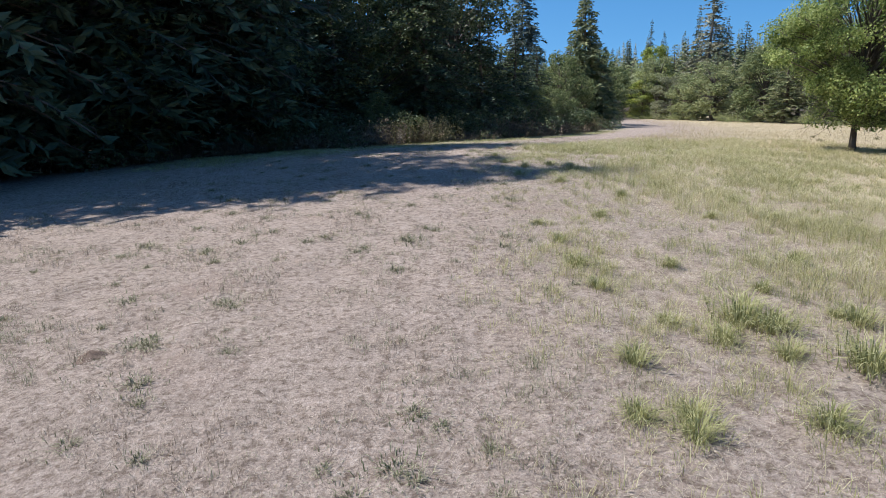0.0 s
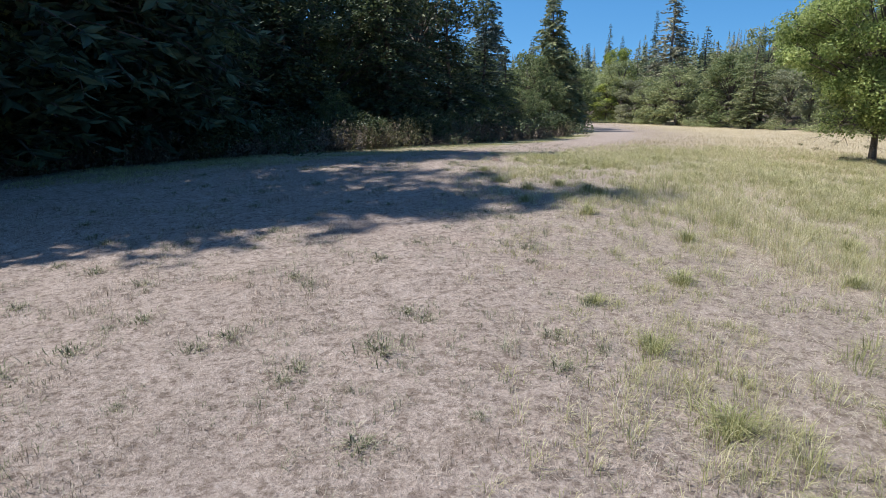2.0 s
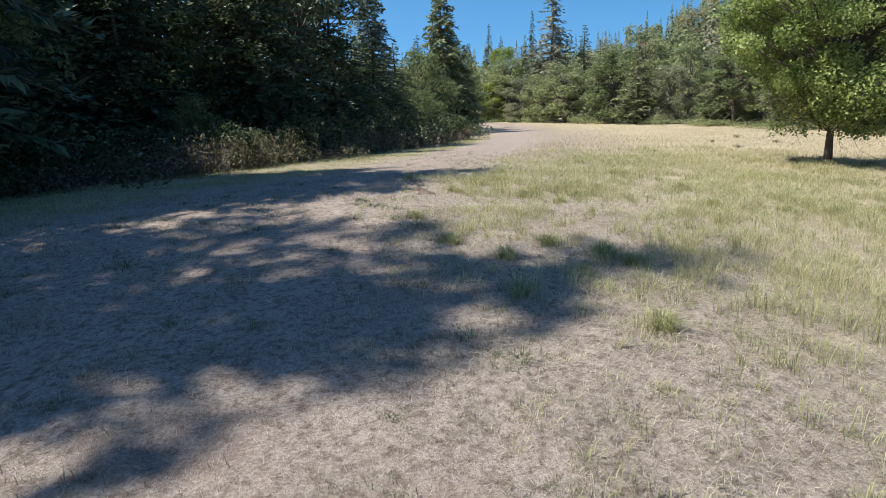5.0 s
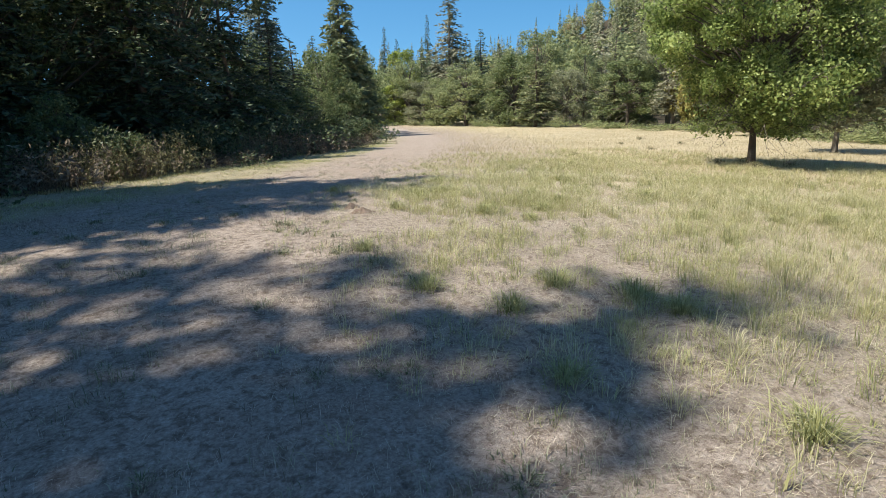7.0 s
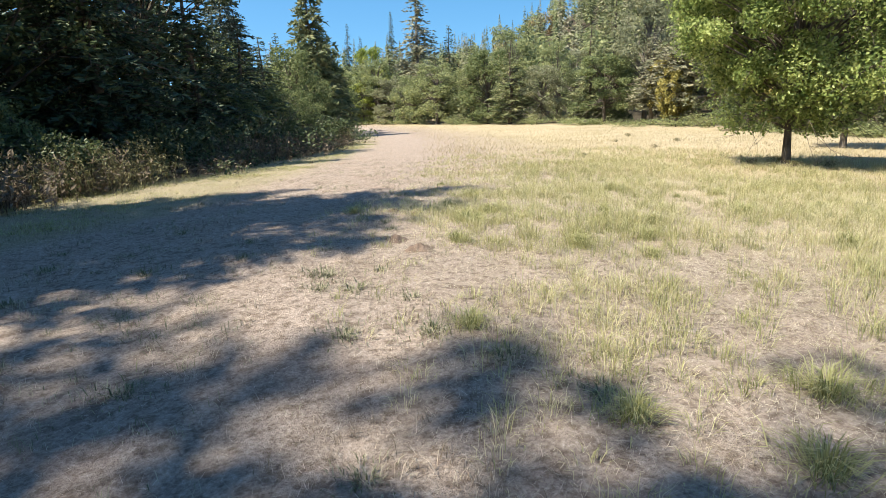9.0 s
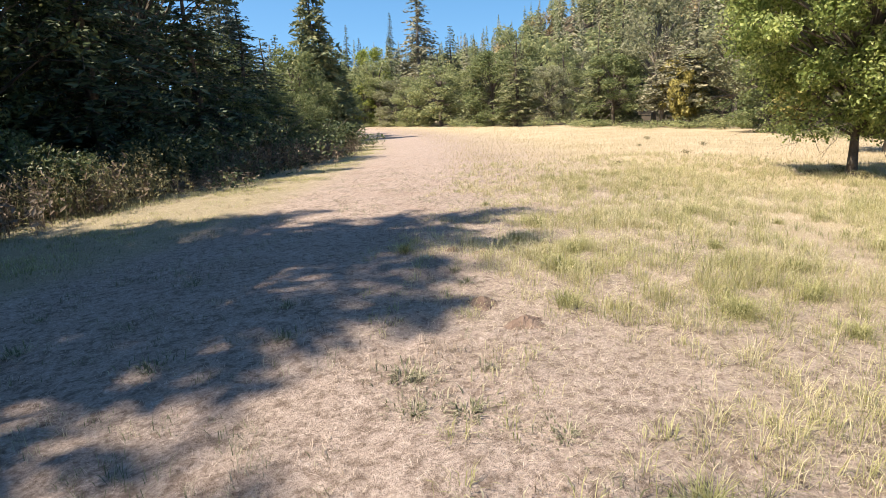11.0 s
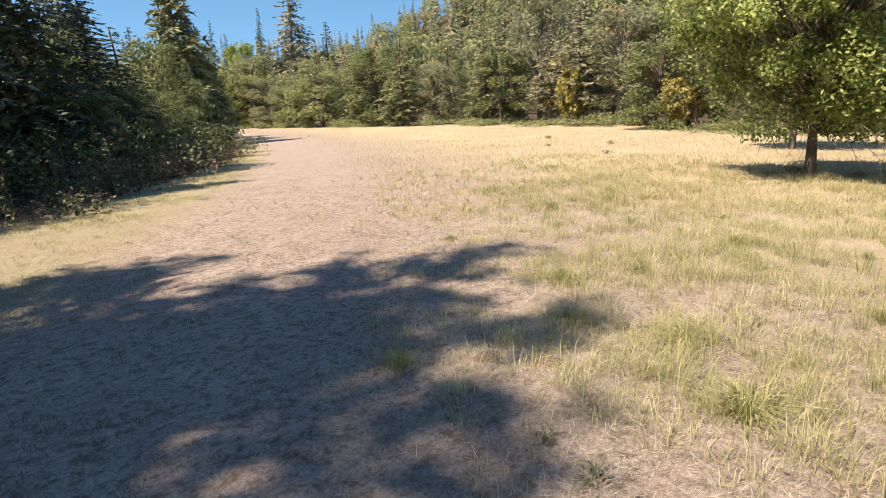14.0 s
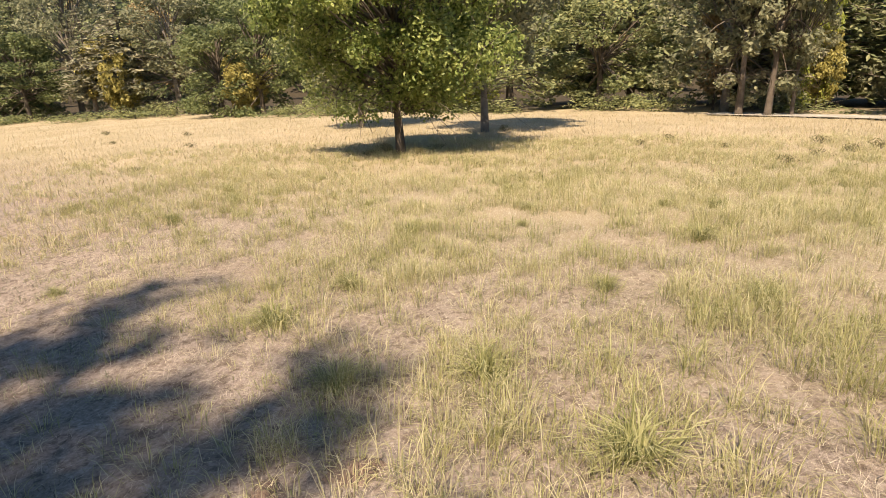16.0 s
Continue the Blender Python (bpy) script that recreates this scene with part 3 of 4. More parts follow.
# (x, y, height, wide)
FIRS = [(-10.6, 11.0, 17.6, 1.3), (-9.4, 12.0, 20, 0.92), (-10.1, 11.7, 19.2, 1.15), (-7.5, 17.4, 16.8, 1.1), (-8.4, 15.9, 15.4, 1.3), (-9.4, 16.9, 17.5, 1.45), (-6.4, 18.8, 16.4, 1.15), (-7.4, 20.8, 15, 1.1), (-8.4, 18.6, 18, 1.4), (-11.4, 13.7, 20, 1.1), (-6.4, 23.4, 7, 1.0), (-4.4, 25.8, 6.5, 1.0),
        (-0.8, 29.0, 10, 1.05), (2.0, 32.6, 7, 1.0), (4.2, 36.4, 5.8, 1.0), (6.6, 44.0, 5.8, 1.0), (-13.5, 12.5, 14, 1.2), (-16, 9.5, 13, 1.2),
        (-19, 7, 14, 1.2), (-13, 17.5, 19, 1.25), (-10, 21, 18, 1.25), (-8.6, 26.6, 16, 1.2), (-6, 29, 16, 1.2), (-4, 33, 15, 1.2), (-1, 37, 14, 1.2), (0.2, 42, 14, 1.1),
        (1.2, 49, 14, 1.1), (-16, 16, 19, 1.3), (-15, 23, 19, 1.3), (-11, 30, 18, 1.3), (-7, 38, 17, 1.3), (-3, 45, 16, 1.3), (1, 53, 15, 1.2), (-23, 6, 15, 1.2), (-22, 13, 18, 1.3)]
used = set()
for i, (x, y, hh, w) in enumerate(FIRS):
    k = i % 2 if i < 22 else 2 + i % 2          # the fuller ones stand in front
    base = wood_fir[k]
    if k in used:
        another(base, x, y, i * 67.0, hh / 14, w * (0.6 + 0.4 * hh / 14) * (1 if i < 22 else 1.25))
    else:
        used.add(k)
        set_down(base, x, y, i * 67.0, hh / 14, w * (0.6 + 0.4 * hh / 14))
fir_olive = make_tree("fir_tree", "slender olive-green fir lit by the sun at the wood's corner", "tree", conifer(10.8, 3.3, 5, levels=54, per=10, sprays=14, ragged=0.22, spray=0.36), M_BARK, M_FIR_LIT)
set_down(fir_olive, 12.2, 53.8, 40)
fir_blue = make_tree("fir_tree", "tall full blue-grey fir behind the brambles", "tree", conifer(14.5, 3.3, 27, levels=60, per=11, sprays=17, ragged=0.2, spray=0.3, bare=0.03), M_BARK, M_FIR_BLUE)
set_down(fir_blue, 9.3, 72, 110, 1.14, 1.2)
oak = make_tree("broadleaf_tree", "dark green broadleaf tree under the firs", "tree", broadleaf(6.5, 2.6, 6, 0.04, 60, 0.11, 95), M_BARK, M_GREEN, "broadleaf trees of the wood")
set_down(oak, 14.2, 58.5, 0, 1.0, 1.1)
for x, y, s, r in ((9.2, 48.5, 0.85, 50), (16.2, 64, 0.9, 110), (-3.6, 28.2, 0.7, 70), (-9, 16.2, 0.8, 20), (3.6, 40.5, 0.8, 130), (-6.6, 21.6, 0.7, 160), (5.2, 36.2, 0.4, 10), (6.6, 38.8, 0.42, 80), (8.0, 41.4, 0.4, 200), (3.4, 33.4, 0.35, 250), (-2.6, 25.0, 0.3, 40), (11.2, 50.6, 0.6, 100), (13.2, 55.6, 0.55, 30)):
    another(oak, x, y, r, s)

thicket = make_tree("thicket_tree", "dense dark thicket tree filling the shaded wood", "tree", broadleaf(9, 3.0, 33, 0.03, 70, 0.09, 150, 0.14, 0.9), M_BARK, M_BRAMBLE, "thicket in the wood")
THICKET = [(-11.8, 14.4), (-9.6, 18.2), (-8.8, 21.2), (-8.6, 24.4), (-5.4, 26.6), (-3.4, 28.6), (-1.4, 31.2), (0.6, 34.4), (-14.5, 11.6), (-17.5, 9.6), (-12.4, 20.5), (-10.2, 25.2)]
for i, (x, y) in enumerate(THICKET):
    if i:
        another(thicket, x, y, i * 83.0, 0.62 + 0.12 * (i % 4), 1.0 + 0.1 * (i % 3))
    else:
        set_down(thicket, x, y)


def bush_shape(w, h, seed, n=1500, leaf=0.07, stems=14):
    rng = np.random.default_rng(seed)
    wood = []
    for i in range(stems):
        az, r = rng.uniform(0, 6.28), rng.uniform(0.1, 0.9) * w
        s = np.linspace(0, 1, 5)
        z = h * rng.uniform(0.6, 1.15)
        line = np.stack([math.cos(az) * r * s ** 1.3, math.sin(az) * r * s ** 1.3, z * (1.25 * s - 0.3 * s * s) - 0.05], 1) + rng.normal(size=(5, 3)) * 0.02
        wood.append(tube(line, 0.012 * (1 - 0.8 * s) + 0.002, 5))
    c = np.stack([rng.normal(0, 0.45, 26) * w, rng.normal(0, 0.45, 26) * w, rng.uniform(0.15, 0.85, 26) * h], 1)
    j = rng.integers(0, 26, n)
    d = unit(rng.normal(size=(n, 3)))
    p = c[j] + d * rng.uniform(0.3, 1, (n, 1)) ** 0.5 * 0.34 * np.array([w, w, h * 0.6])
    p = p[p[:, 2] > 0.03]
    return join(wood), leaves(p, leaf, rng, 0.7, 0.6)


def make_bush(name, label, shape, foliage, group=""):
    ob = tagged(new(name), label, "bush", group)
    tagged(part("stem", soft(to_mesh("stem", *shape[0], M_TWIG)), ob), kind="stuff")
    part("foliage", to_mesh("foliage", *shape[1], foliage), ob)
    return ob


bramble = make_bush("bramble_bush", "dark tangled bramble bush in the wood's shade", bush_shape(1.3, 1.25, 31, 2600, 0.048, 18), M_BRAMBLE, "brambles along the wood")
first = True
rng = np.random.default_rng(7)
for i in range(50):
    q, nrm = along_line(WOOD, 0.16 + 0.8 * (i + 0.5 * rng.uniform()) / 50)
    back = rng.uniform(0.3, 1.8)
    q = q + nrm * back
    sc = rng.uniform(0.45, 1.2) * (1.0 if q[1] < 30 else 1.15)
    if first:
        set_down(bramble, *q, 0, sc); first = False
    else:
        another(bramble, *q, rng.uniform(0, 360), sc, sc * rng.uniform(0.9, 1.3))


def weed_clump(w, h, seed, stalks=60, per=9, leaf=0.045):
    """Upright dry stalks with small leaves and seed heads."""
    rng = np.random.default_rng(seed)
    wood, pts = [], []
    for i in range(stalks):
        x, y = rng.normal(0, 0.5, 2) * w
        z = h * rng.uniform(0.45, 1.15)
        lx, ly = rng.normal(0, 0.16, 2) * z
        s = np.linspace(0, 1, 4)
        wood.append(tube(np.stack([x + lx * s * s, y + ly * s * s, z * s - 0.04], 1), 0.003 * (1 - 0.7 * s) + 0.001, 3))
        u = rng.uniform(0.25, 1.05, per)
        pts.append(np.stack([x + lx * u * u, y + ly * u * u, z * u], 1) + rng.normal(size=(per, 3)) * 0.04)
    return join(wood), leaves(np.concatenate(pts), leaf, rng, 0.9, 0.35)


def make_weeds(label, shape, stems, foliage, group=""):
    ob = tagged(new("weed_clump"), label, "weeds", group)
    tagged(part("stalk", to_mesh("stalk", *shape[0], stems), ob), kind="stuff")
    tagged(part("foliage", to_mesh("foliage", *shape[1], foliage), ob), kind="stuff")
    return ob


dry = make_weeds("dry brown weed stalks along the wood's edge", weed_clump(0.9, 0.6, 41, 110, 7, 0.05), M_DRYWEED, M_DRYWEED, "dry weeds along the wood")
green_weeds = make_weeds("pale green flowering weeds catching sun at the wood's edge", weed_clump(0.75, 0.85, 42, 90, 16, 0.034), M_WEEDGREEN, M_WEEDGREEN, "green weeds along the wood")
set_down(dry, -2.4, 22.6); set_down(green_weeds, -0.9, 23.9)
for i in range(56):
    q, nrm = along_line(WOOD, 0.3 + 0.62 * (i + 0.6 * rng.uniform()) / 56)
    q = q + nrm * rng.uniform(-0.5, 0.9)
    another(dry, *q, rng.uniform(0, 360), rng.uniform(0.45, 1.5), rng.uniform(0.7, 1.5))
for x, y, s in ((-1.7, 23.4, 1.0), (-0.2, 24.9, 1.15), (-2.6, 22.9, 0.9), (-3.6, 22.2, 0.8), (-3.4, 24.2, 1.0), (9.2, 41.0, 1.3), (10.0, 43.2, 1.2), (-5.6, 19.4, 0.8), (2.2, 28.6, 0.9)):
    another(green_weeds, x, y, x * 50, s)


# ---- the apple trees in the meadow ----
apple = make_tree("apple_tree", "round-crowned apple tree with bright green leaves in the meadow", "tree",
                  broadleaf(5.4, 2.3, 12, 0.17, 175, 0.043, 430, 0.085, 0.7, 0.14, 22, fork=0.2), M_BARK, M_APPLE)
set_down(apple, 12.1, 18.2, 30)
behind = make_tree("grey_leaved_tree", "tall grey-green tree with pale bark behind the apple tree", "tree",
                   broadleaf(8.5, 2.2, 14, 0.16, 130, 0.075, 190, 0.1, 0.4, 0.2, 12, fork=0.2), M_BARK_PALE, M_GREYLEAF)
set_down(behind, 17.2, 17.2, 0)
another(behind, 20.6, 21.8, 120, 0.75, 0.9)
trunks = make_tree("grey_leaved_tree", "dark-trunked grey-green tree at the meadow's rim", "tree",
                   broadleaf(11, 2.0, 15, 0.12, 80, 0.1, 110, 0.11, 0.4, 0.2, 8, fork=0.3), M_BARK, M_GREYLEAF, "three trees at the meadow's rim")
set_down(trunks, 24.2, 9.0, 0)
another(trunks, 23.7, 8.2, 140, 0.95, 0.9)
another(trunks, 23.9, 7.4, 250, 0.7, 0.55)

# ---- trees round the meadow ----
kinds = {
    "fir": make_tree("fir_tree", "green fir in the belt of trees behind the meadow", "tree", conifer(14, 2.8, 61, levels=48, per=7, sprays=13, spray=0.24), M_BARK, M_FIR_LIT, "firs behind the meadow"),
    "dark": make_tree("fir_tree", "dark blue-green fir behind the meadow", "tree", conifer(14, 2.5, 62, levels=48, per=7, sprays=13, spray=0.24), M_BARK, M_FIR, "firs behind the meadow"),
    "grey": make_tree("fir_tree", "half-bare greyish fir behind the meadow", "tree", conifer(14, 2.8, 63, levels=48, per=8, sprays=14, spray=0.25, ragged=0.25, bare=0.2), M_BARK_PALE, M_FIR_GREY, "firs behind the meadow"),
    "olive": make_tree("broadleaf_tree", "olive-green broadleaf tree behind the meadow", "tree", broadleaf(9, 2.6, 64, 0.03, 62, 0.115, 130, 0.16, 0.9), M_BARK, M_OLIVE, "broadleaf trees behind the meadow"),
    "green": make_tree("broadleaf_tree", "fresh green broadleaf tree behind the meadow", "tree", broadleaf(8, 2.4, 65, 0.03, 60, 0.115, 130, 0.15, 0.9), M_BARK, M_GREEN, "broadleaf trees behind the meadow"),
    "lime": make_tree("broadleaf_tree", "yellow-green broadleaf tree behind the meadow", "tree", broadleaf(8, 2.1, 66, 0.03, 56, 0.115, 130, 0.14, 0.9), M_BARK, M_LIME, "broadleaf trees behind the meadow"),
    "ash": make_tree("broadleaf_tree", "grey-green broadleaf tree behind the meadow", "tree", broadleaf(9, 2.6, 67, 0.03, 62, 0.115, 130, 0.16, 0.9), M_BARK_PALE, M_GREYLEAF, "broadleaf trees behind the meadow"),
    "yellow": make_tree("broadleaf_tree", "small tree with yellow autumn leaves", "tree", broadleaf(5.5, 1.8, 68, 0.1, 50, 0.14, 90, 0.1), M_BARK, M_YELLOW, "autumn trees behind the meadow"),
    "rust": make_tree("broadleaf_tree", "tree with rust-orange autumn leaves", "tree", broadleaf(8, 2.3, 69, 0.1, 50, 0.16, 90, 0.12), M_BARK, M_RUST, "autumn trees behind the meadow"),
}
placed = set()


def room(x, y):
    """Greatest height of an ordinary tree, lower where the valley opens to the sky."""
    az, r = math.degrees(math.atan2(x, y - 12)), math.hypot(x, y - 12)
    return 1.3 - float(land(x, y)) + r * float(np.interp(az, [0, 28, 36, 48], [0.062, 0.068, 0.11, 0.4]))


def plant(kind, x, y, s=1.0, w=None, turn=0.0):
    if kind in placed:
        return another(kinds[kind], x, y, turn, s, w)
    placed.add(kind)
    return set_down(kinds[kind], x, y, turn, s, w)


# the ones that stand out: kind, x, y, height scale, width scale
for i, (kd, x, y, s, w) in enumerate([
        ("grey", 42.6, 100.4, 1.5, 2.0), ("dark", 47, 98, 1.0, 1.3), ("green", 46.3, 92.8, 0.85, 1.0), ("lime", 30.3, 89.4, 1.2, 1.15), ("lime", 34.0, 88.5, 0.7, 1.0),
        ("green", 25.5, 92, 0.9, 1.1), ("olive", 41.5, 72.3, 1.15, 1.35), ("ash", 46.0, 66.5, 0.8, 1.0), ("fir", 41.9, 55.7, 0.9, 1.2), ("ash", 40.4, 50.0, 1.2, 1.2),
        ("yellow", 37.5, 44.5, 1.0, 1.0), ("rust", 48.0, 48.0, 1.2, 1.0), ("yellow", 36.0, 34.0, 0.7, 0.9), ("rust", 37.5, 5.4, 0.9, 0.8), ("yellow", 36, 4.6, 0.65, 0.7),
        ("lime", 38, 1.0, 1.2, 0.75), ("fir", 34.5, 11.8, 0.95, 1.15), ("fir", 36.5, 9.8, 1.0, 1.2), ("fir", 30.5, 4.0, 0.8, 1.2), ("fir", 33, 7.0, 0.9, 1.2), ("ash", 29, 0.0, 1.0, 1.2), ("fir", 34, 0.5, 0.9, 1.2), ("green", 28.5, -4.5, 1.0, 1.2), ("dark", 20.0, 98, 0.9, 1.2), ("green", 19.0, 88, 0.8, 1.0),
        ("yellow", 35.6, 42.6, 0.8, 0.65), ("yellow", 32.0, 32.2, 0.55, 0.6), ("lime", 28.0, 5.9, 0.85, 0.5), ("yellow", 27.6, 5.3, 0.6, 0.4), ("rust", 28.2, 9.0, 0.55, 0.4)]):
    plant(kd, x, y, s, w, i * 77.0)
rng = np.random.default_rng(23)
mixes = ["olive", "ash", "olive", "green", "olive", "ash", "lime", "fir", "grey", "green"]
for row, (n, o0, o1) in enumerate(((36, 1.8, 5.0), (16, 7, 11))):
    for i in range(n):
        q, nrm = along_line(EDGE, (i + rng.uniform(0.1, 0.9)) / n)
        q = q + nrm * rng.uniform(o0, o1)
        kd = mixes[rng.integers(len(mixes))]
        tall = 0.6 if kd in ("fir", "grey") else 0.78
        full = 14 if kd in ("fir", "grey") else 9
        plant(kd, *q, min(rng.uniform(0.7, 1.15) * (1 + 0.15 * row) * tall, room(*q) / full * rng.uniform(0.7, 1.0)), rng.uniform(0.85, 1.25), rng.uniform(0, 360))
# low brush at the meadow's rim
brush = make_bush("brush_bush", "low olive-brown brush at the meadow's far edge", bush_shape(1.5, 1.3, 71, 1000, 0.065, 6), M_OLIVE, "brush round the meadow")
first = True
for i in range(48):
    q, nrm = along_line(EDGE, rng.uniform(0, 0.99))
    q = q + nrm * rng.uniform(0.6, 3.0)
    if first:
        set_down(brush, *q); first = False
    else:
        another(brush, *q, rng.uniform(0, 360), rng.uniform(0.25, 0.8), rng.uniform(0.7, 1.4))


# ---- wooded hill far behind ----
def far_fir(rng):
    n = 260
    t = rng.uniform(0.05, 1, n) ** 0.8
    az = rng.uniform(0, 6.28, n)
    d = np.stack([np.cos(az), np.sin(az), 0 * az], 1)
    r = 2.1 * (1 - t) ** 0.85 + 0.08
    p = d * (r * rng.uniform(0.4, 0.9, n))[:, None] + np.stack([0 * t, 0 * t, 14 * t], 1)
    a = unit(d + np.stack([0 * t, 0 * t, -rng.uniform(0.2, 0.9, n)], 1)) * (0.6 * r + 0.22)[:, None] * 0.45
    c = np.cross(a, (0, 0, 1)); c = unit(c) * (0.28 * r + 0.13)[:, None] * 0.5
    return diamonds(p, a, c)


def far_round(rng):
    n = 330
    d = unit(rng.normal(size=(n, 3)))
    p = d * (3.2, 3.2, 4.2) * rng.uniform(0.55, 1, (n, 1)) + (0, 0, 5.2)
    return leaves(p, 0.38, rng, 0.9, 0.65, d, 0.3)


def far_wood(name, label, shapes, material, n, seed, share):
    rng = np.random.default_rng(seed)
    out, tries = [], 0
    while len(out) < n and tries < 40 * n:
        tries += 1
        az, r = radians(rng.uniform(6, 112)), rng.uniform(0, 1) ** 0.8 * 215 + 55
        x, y = math.sin(az) * r, 12 + math.cos(az) * r
        if line_side(EDGE, np.array([x]), np.array([y]))[0] < 24 and r < 150:
            continue
        if rng.uniform() > share(math.degrees(az), r):
            continue
        v, f = shapes[rng.integers(len(shapes))]
        s, w, a = rng.uniform(0.7, 1.3), rng.uniform(0.85, 1.25), rng.uniform(0, 6.28)
        s = min(s, room(x, y) / 14 * rng.uniform(0.75, 1.05))
        c, si = math.cos(a), math.sin(a)
        rot = np.array([[c, -si, 0], [si, c, 0], [0, 0, 1]])
        out.append(((v * (s * w, s * w, s)) @ rot.T + (x, y, float(land(x, y)) - 0.4), f))
    return stuff(name, to_mesh(name, *join(out), material), label, "woods")


rng = np.random.default_rng(5)
firs, rounds = [far_fir(rng) for _ in range(5)], [far_round(rng) for _ in range(4)]
far_wood("far_fir_wood", "dark firs over the distant hillside", firs, M_FIR_LIT, 420, 81, lambda a, r: 1.0)
# these firs are greyed to paint in the hill's haze
far_wood("far_grey_wood", "firs over the distant hillside, haze put into their grey colour", firs, M_FIR_GREY, 260, 82, lambda a, r: 1.0)
far_wood("far_broadleaf_wood", "olive broadleaf trees over the distant hillside", rounds, M_OLIVE, 480, 83, lambda a, r: 1.0)
far_wood("far_rust_wood", "rust-coloured autumn trees on the distant hillside", rounds, M_RUST, 26, 84, lambda a, r: 1.0)
for i, (x, y, hh) in enumerate(((65.7, 198.9, 23), (78.4, 194, 25), (72, 205, 19), (56, 190, 17), (61, 205, 18), (84, 190, 19), (90, 200, 20), (50, 185, 15))):
    another(kinds["dark"], x, y, i * 50.0, hh / 14, 1.3, "dark distant fir rising above the other trees")


# ---- small things on the ground ----
def tuft_shape(seed, n=260, w=0.065, h=0.14):
    rng = np.random.default_rng(seed)
    r = rng.normal(0, w, (n, 2)) * rng.choice([0.35, 1.0], (n, 1))
    az = np.arctan2(r[:, 1], r[:, 0]) + rng.normal(0, 0.5, n)
    return blades(r[:, 0], r[:, 1], 0 * r[:, 0], h + 0 * r[:, 0], 0.0022, rng, 0.6, 0.85, az)


tuft = tagged(new("grass_tuft"), "lush bright green grass tuft among dry grass", "grass tuft", "green tufts in the meadow")
tagged(part("foliage", to_mesh("foliage", *tuft_shape(91), M_BLADE_GREEN), tuft), kind="stuff")


def put_tuft(x, y, s, turn, again=True):
    ob = copy_thing(tuft, Matrix()) if again else tuft
    ob.matrix_basis = pose(x, y, lay(x, y), 0, 0, turn) @ Matrix.Scale(s, 4)


put_tuft(2.36, 14.85, 1.3, 0, False)
rng = np.random.default_rng(19)
for x, y, s in ((1.9, 3.9, 1.8), (2.05, 3.75, 1.5), (2.3, 3.2, 1.7), (2.7, 3.9, 1.3), (1.1, 2.7, 0.9), (1.7, 2.6, 1.1), (2.4, 2.5, 1.2), (1.4, 11.0, 1.0), (1.9, 11.3, 1.1), (2.2, 10.9, 1.3), (1.2, 10.2, 0.9),
                (3.3, 13.6, 1.0), (1.0, 12.5, 0.8), (2.9, 15.4, 1.1), (3.4, 16.6, 1.2), (1.7, 16.2, 0.8), (2.6, 13.6, 1.0), (1.8, 7.2, 1.0), (2.4, 8.4, 1.1)):
    put_tuft(x, y, s, rng.uniform(0, 360))
for i in range(60):
    y = rng.uniform(1.5, 20)
    put_tuft(float(path_x(y) + path_half(y)) + rng.uniform(0.1, 6), y, rng.uniform(0.5, 1.2), rng.uniform(0, 360))

lawn_tuft = tagged(new("grass_tuft"), "low grey-green grass tuft on the mown path", "grass tuft", "tufts on the path")
tagged(part("foliage", to_mesh("foliage", *tuft_shape(95, 150, 0.06, 0.055), M_LAWN), lawn_tuft), kind="stuff")
for i in range(150):
    y = 1.6 + 15 * rng.uniform() ** 1.4
    x = float(path_x(y)) + rng.uniform(-3.4, 2.3)
    ob = copy_thing(lawn_tuft, Matrix()) if i else lawn_tuft
    ob.matrix_basis = pose(x, y, lay(x, y), 0, 0, rng.uniform(0, 360)) @ Matrix.Scale(rng.uniform(0.55, 1.4), 4)


def mound_shape(seed, r=0.17, h=0.06):
    rng = np.random.default_rng(seed)
    rings, seg = 9, 26
    ang = np.linspace(0, 2 * math.pi, seg, endpoint=False)
    v = [np.array([[0, 0, h]])]
    for i in range(1, rings):
        t = i / (rings - 1)
        rr = r * t * (1 + 0.16 * np.sin(3 * ang + seed) + rng.normal(0, 0.05, seg))
        v.append(np.stack([rr * np.cos(ang), rr * np.sin(ang) * 0.75, h * (1 - t) ** 1.2 - 0.02 * t + rng.normal(0, 0.006, seg)], 1))
    k = np.arange(seg)
    f = [[0, 1 + a, 1 + (a + 1) % seg] for a in k]
    for i in range(rings - 2):
        o = 1 + i * seg
        f += [[o + a, o + seg + a, o + seg + (a + 1) % seg, o + (a + 1) % seg] for a in k]
    return np.concatenate(v), f


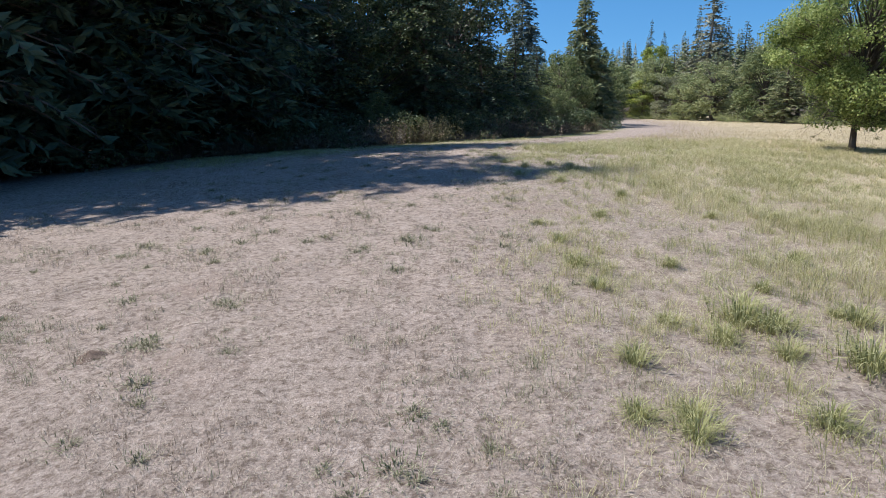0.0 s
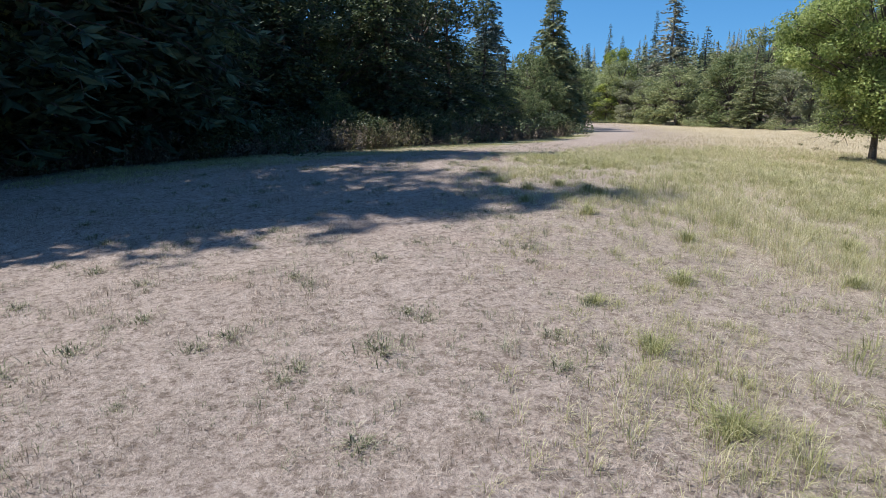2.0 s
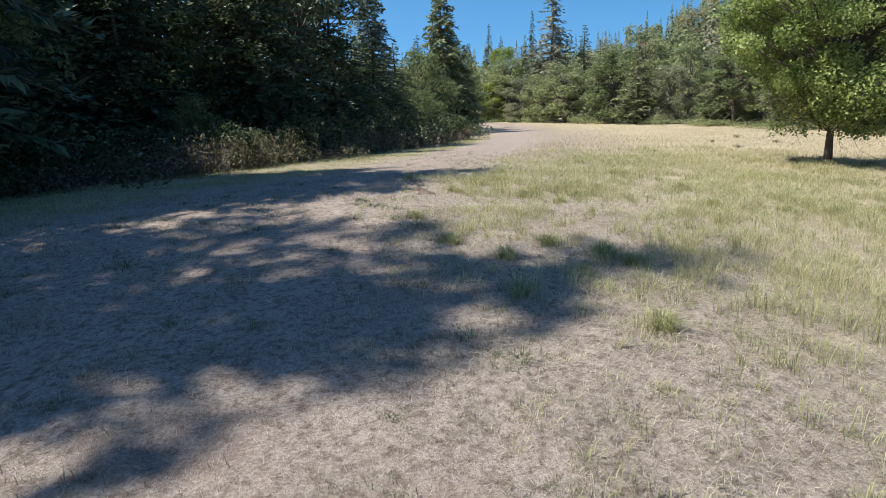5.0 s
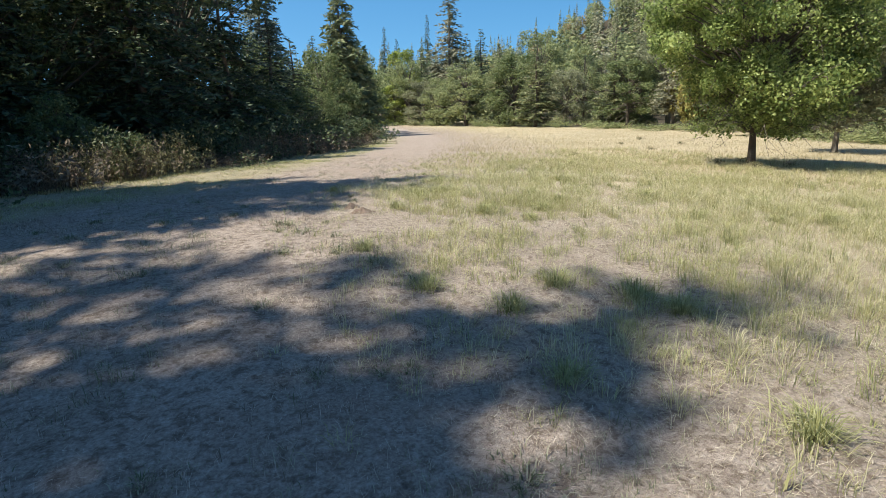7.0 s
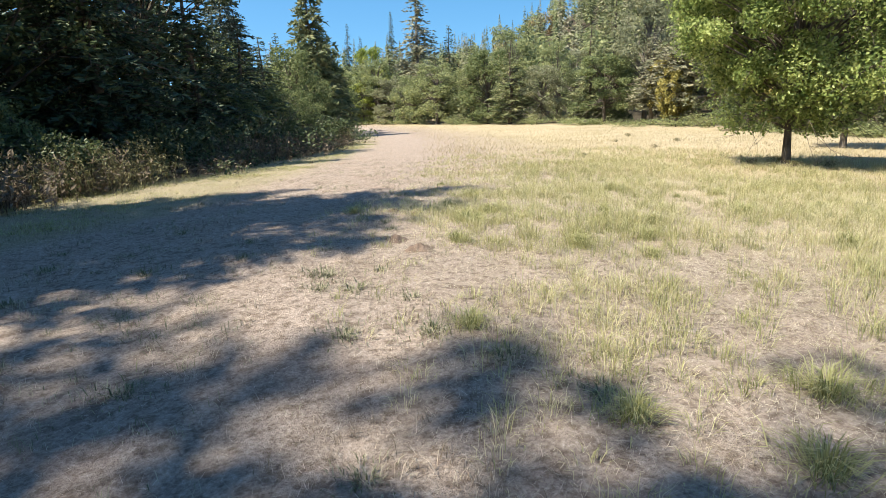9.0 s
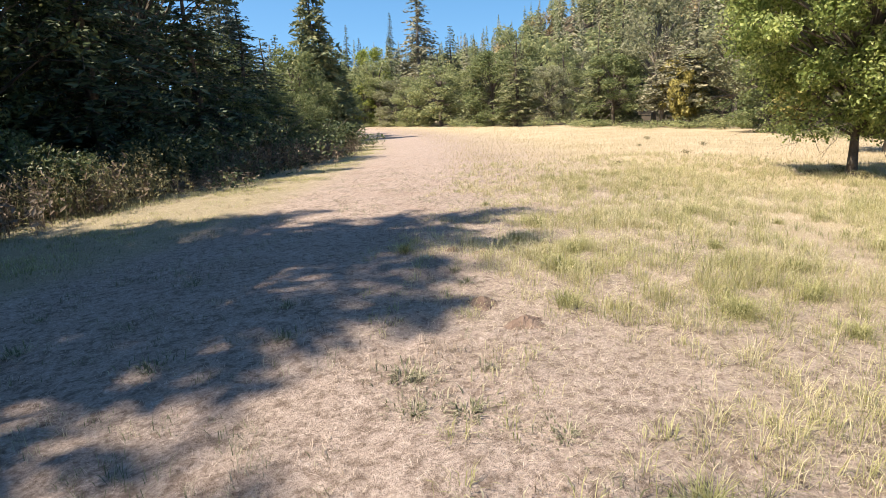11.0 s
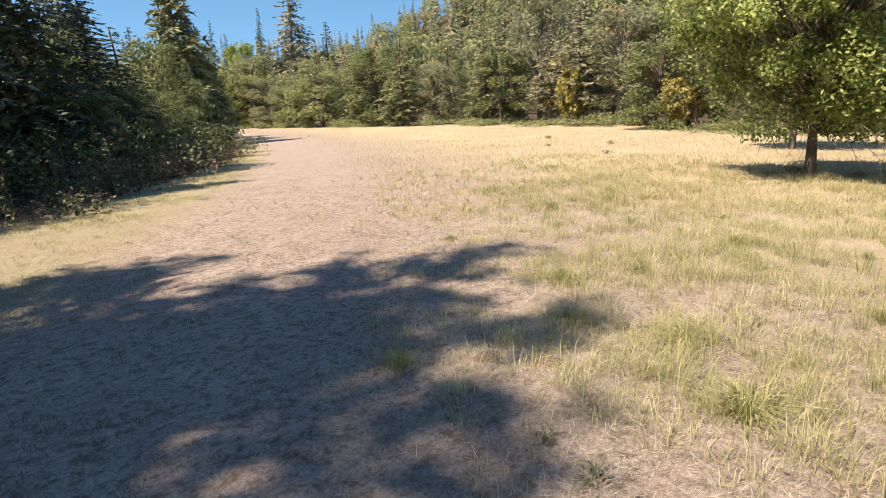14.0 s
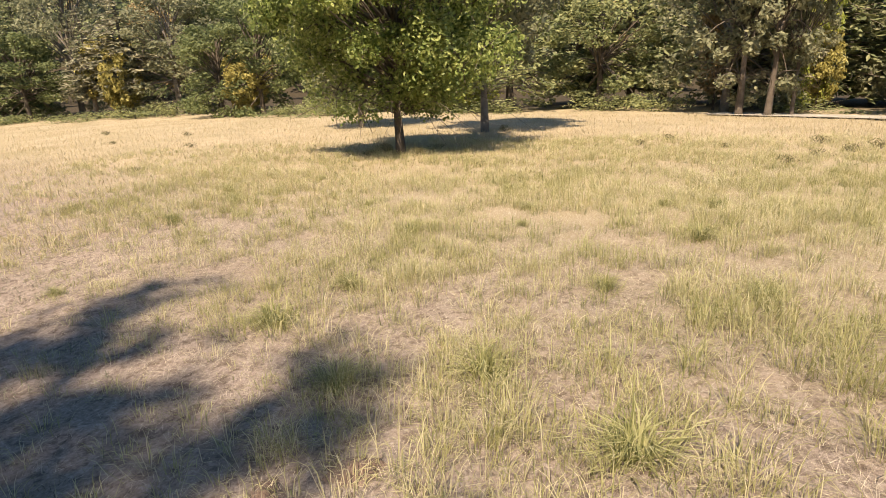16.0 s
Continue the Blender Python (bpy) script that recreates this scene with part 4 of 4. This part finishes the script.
mound = tagged(new("molehill", soft(to_mesh("molehill", *mound_shape(93), M_DIRT))), "low worn molehill of bare brown earth", "molehill", "molehills")
for i, (x, y, s) in enumerate(((1.45, 14.05, 1.0), (1.46, 14.5, 0.9), (2.2, 15.7, 0.9), (-2.3, 3.6, 0.8), (-1.7, 2.0, 1.3), (2.05, 15.95, 0.7))):
    ob = copy_thing(mound, Matrix()) if i else mound
    ob.matrix_basis = pose(x, y, lay(x, y), 0, 0, i * 70) @ Matrix.Scale(s, 4)

# low leafy weeds in the meadow and round the apple tree's foot
herb_bush = make_bush("meadow_weed", "low dark green leafy weed in the golden grass", bush_shape(0.45, 0.4, 94, 300, 0.035, 9), M_WEEDGREEN, "leafy weeds in the meadow")
set_down(herb_bush, 11.0, 11.2, 0, 0.36)
for i, (x, y, s) in enumerate(((11.8, 10.4, 1.1), (12.6, 9.6, 1.2), (10.2, 11.9, 0.9), (14.2, 12.9, 1.0), (13.2, 13.6, 0.8), (12.4, 18.6, 1.2), (11.7, 17.8, 1.1), (12.6, 17.6, 0.9), (11.6, 18.7, 0.9), (17.5, 16.7, 1.1),
                               (13.6, 10.2, 1.1), (19.6, 27.8, 1.0), (15.2, 24.8, 0.9), (22, 33, 1.1), (12.6, 12.2, 0.7), (17.4, 29, 0.8), (10.6, 23, 0.7), (9.6, 9.6, 0.7))):
    another(herb_bush, x, y, i * 40.0, s * (0.36 if y < 14 else 0.4))
# bare twig leaning out of the brambles
twig_v = [tube([(6.15, 38.2, float(land(6.15, 38.2)) - 0.05), (6.0, 38.1, float(land(6.15, 38.2)) + 0.5), (5.75, 38.0, float(land(6.15, 38.2)) + 1.0)], [0.03, 0.022, 0.01], 6)]
tagged(new("bare_branch", soft(to_mesh("bare_branch", *join(twig_v), M_BARK_PALE))), "pale bare branch leaning from the brambles", "branch")

# gravel track along the meadow's rim
tr = np.array([(25.2, 9.6), (22.2, 5.6), (18.2, 2.0), (13.6, -4.5), (8, -14)])
tv, n = [], 60
for i in range(n):
    q, nrm = along_line(tr, i / (n - 1) * 0.999)
    for o in (-0.9, -0.3, 0.3, 0.9):
        p = q + nrm * o
        tv.append((p[0], p[1], float(land(*p)) + 0.05))
tf = [[i * 4 + j, i * 4 + j + 1, i * 4 + j + 5, i * 4 + j + 4] for i in range(n - 1) for j in range(3)]
tagged(new("track", to_mesh("track", tv, tf, M_TRACK)), "pale gravel track along the meadow's rim", "track", kind="structure")
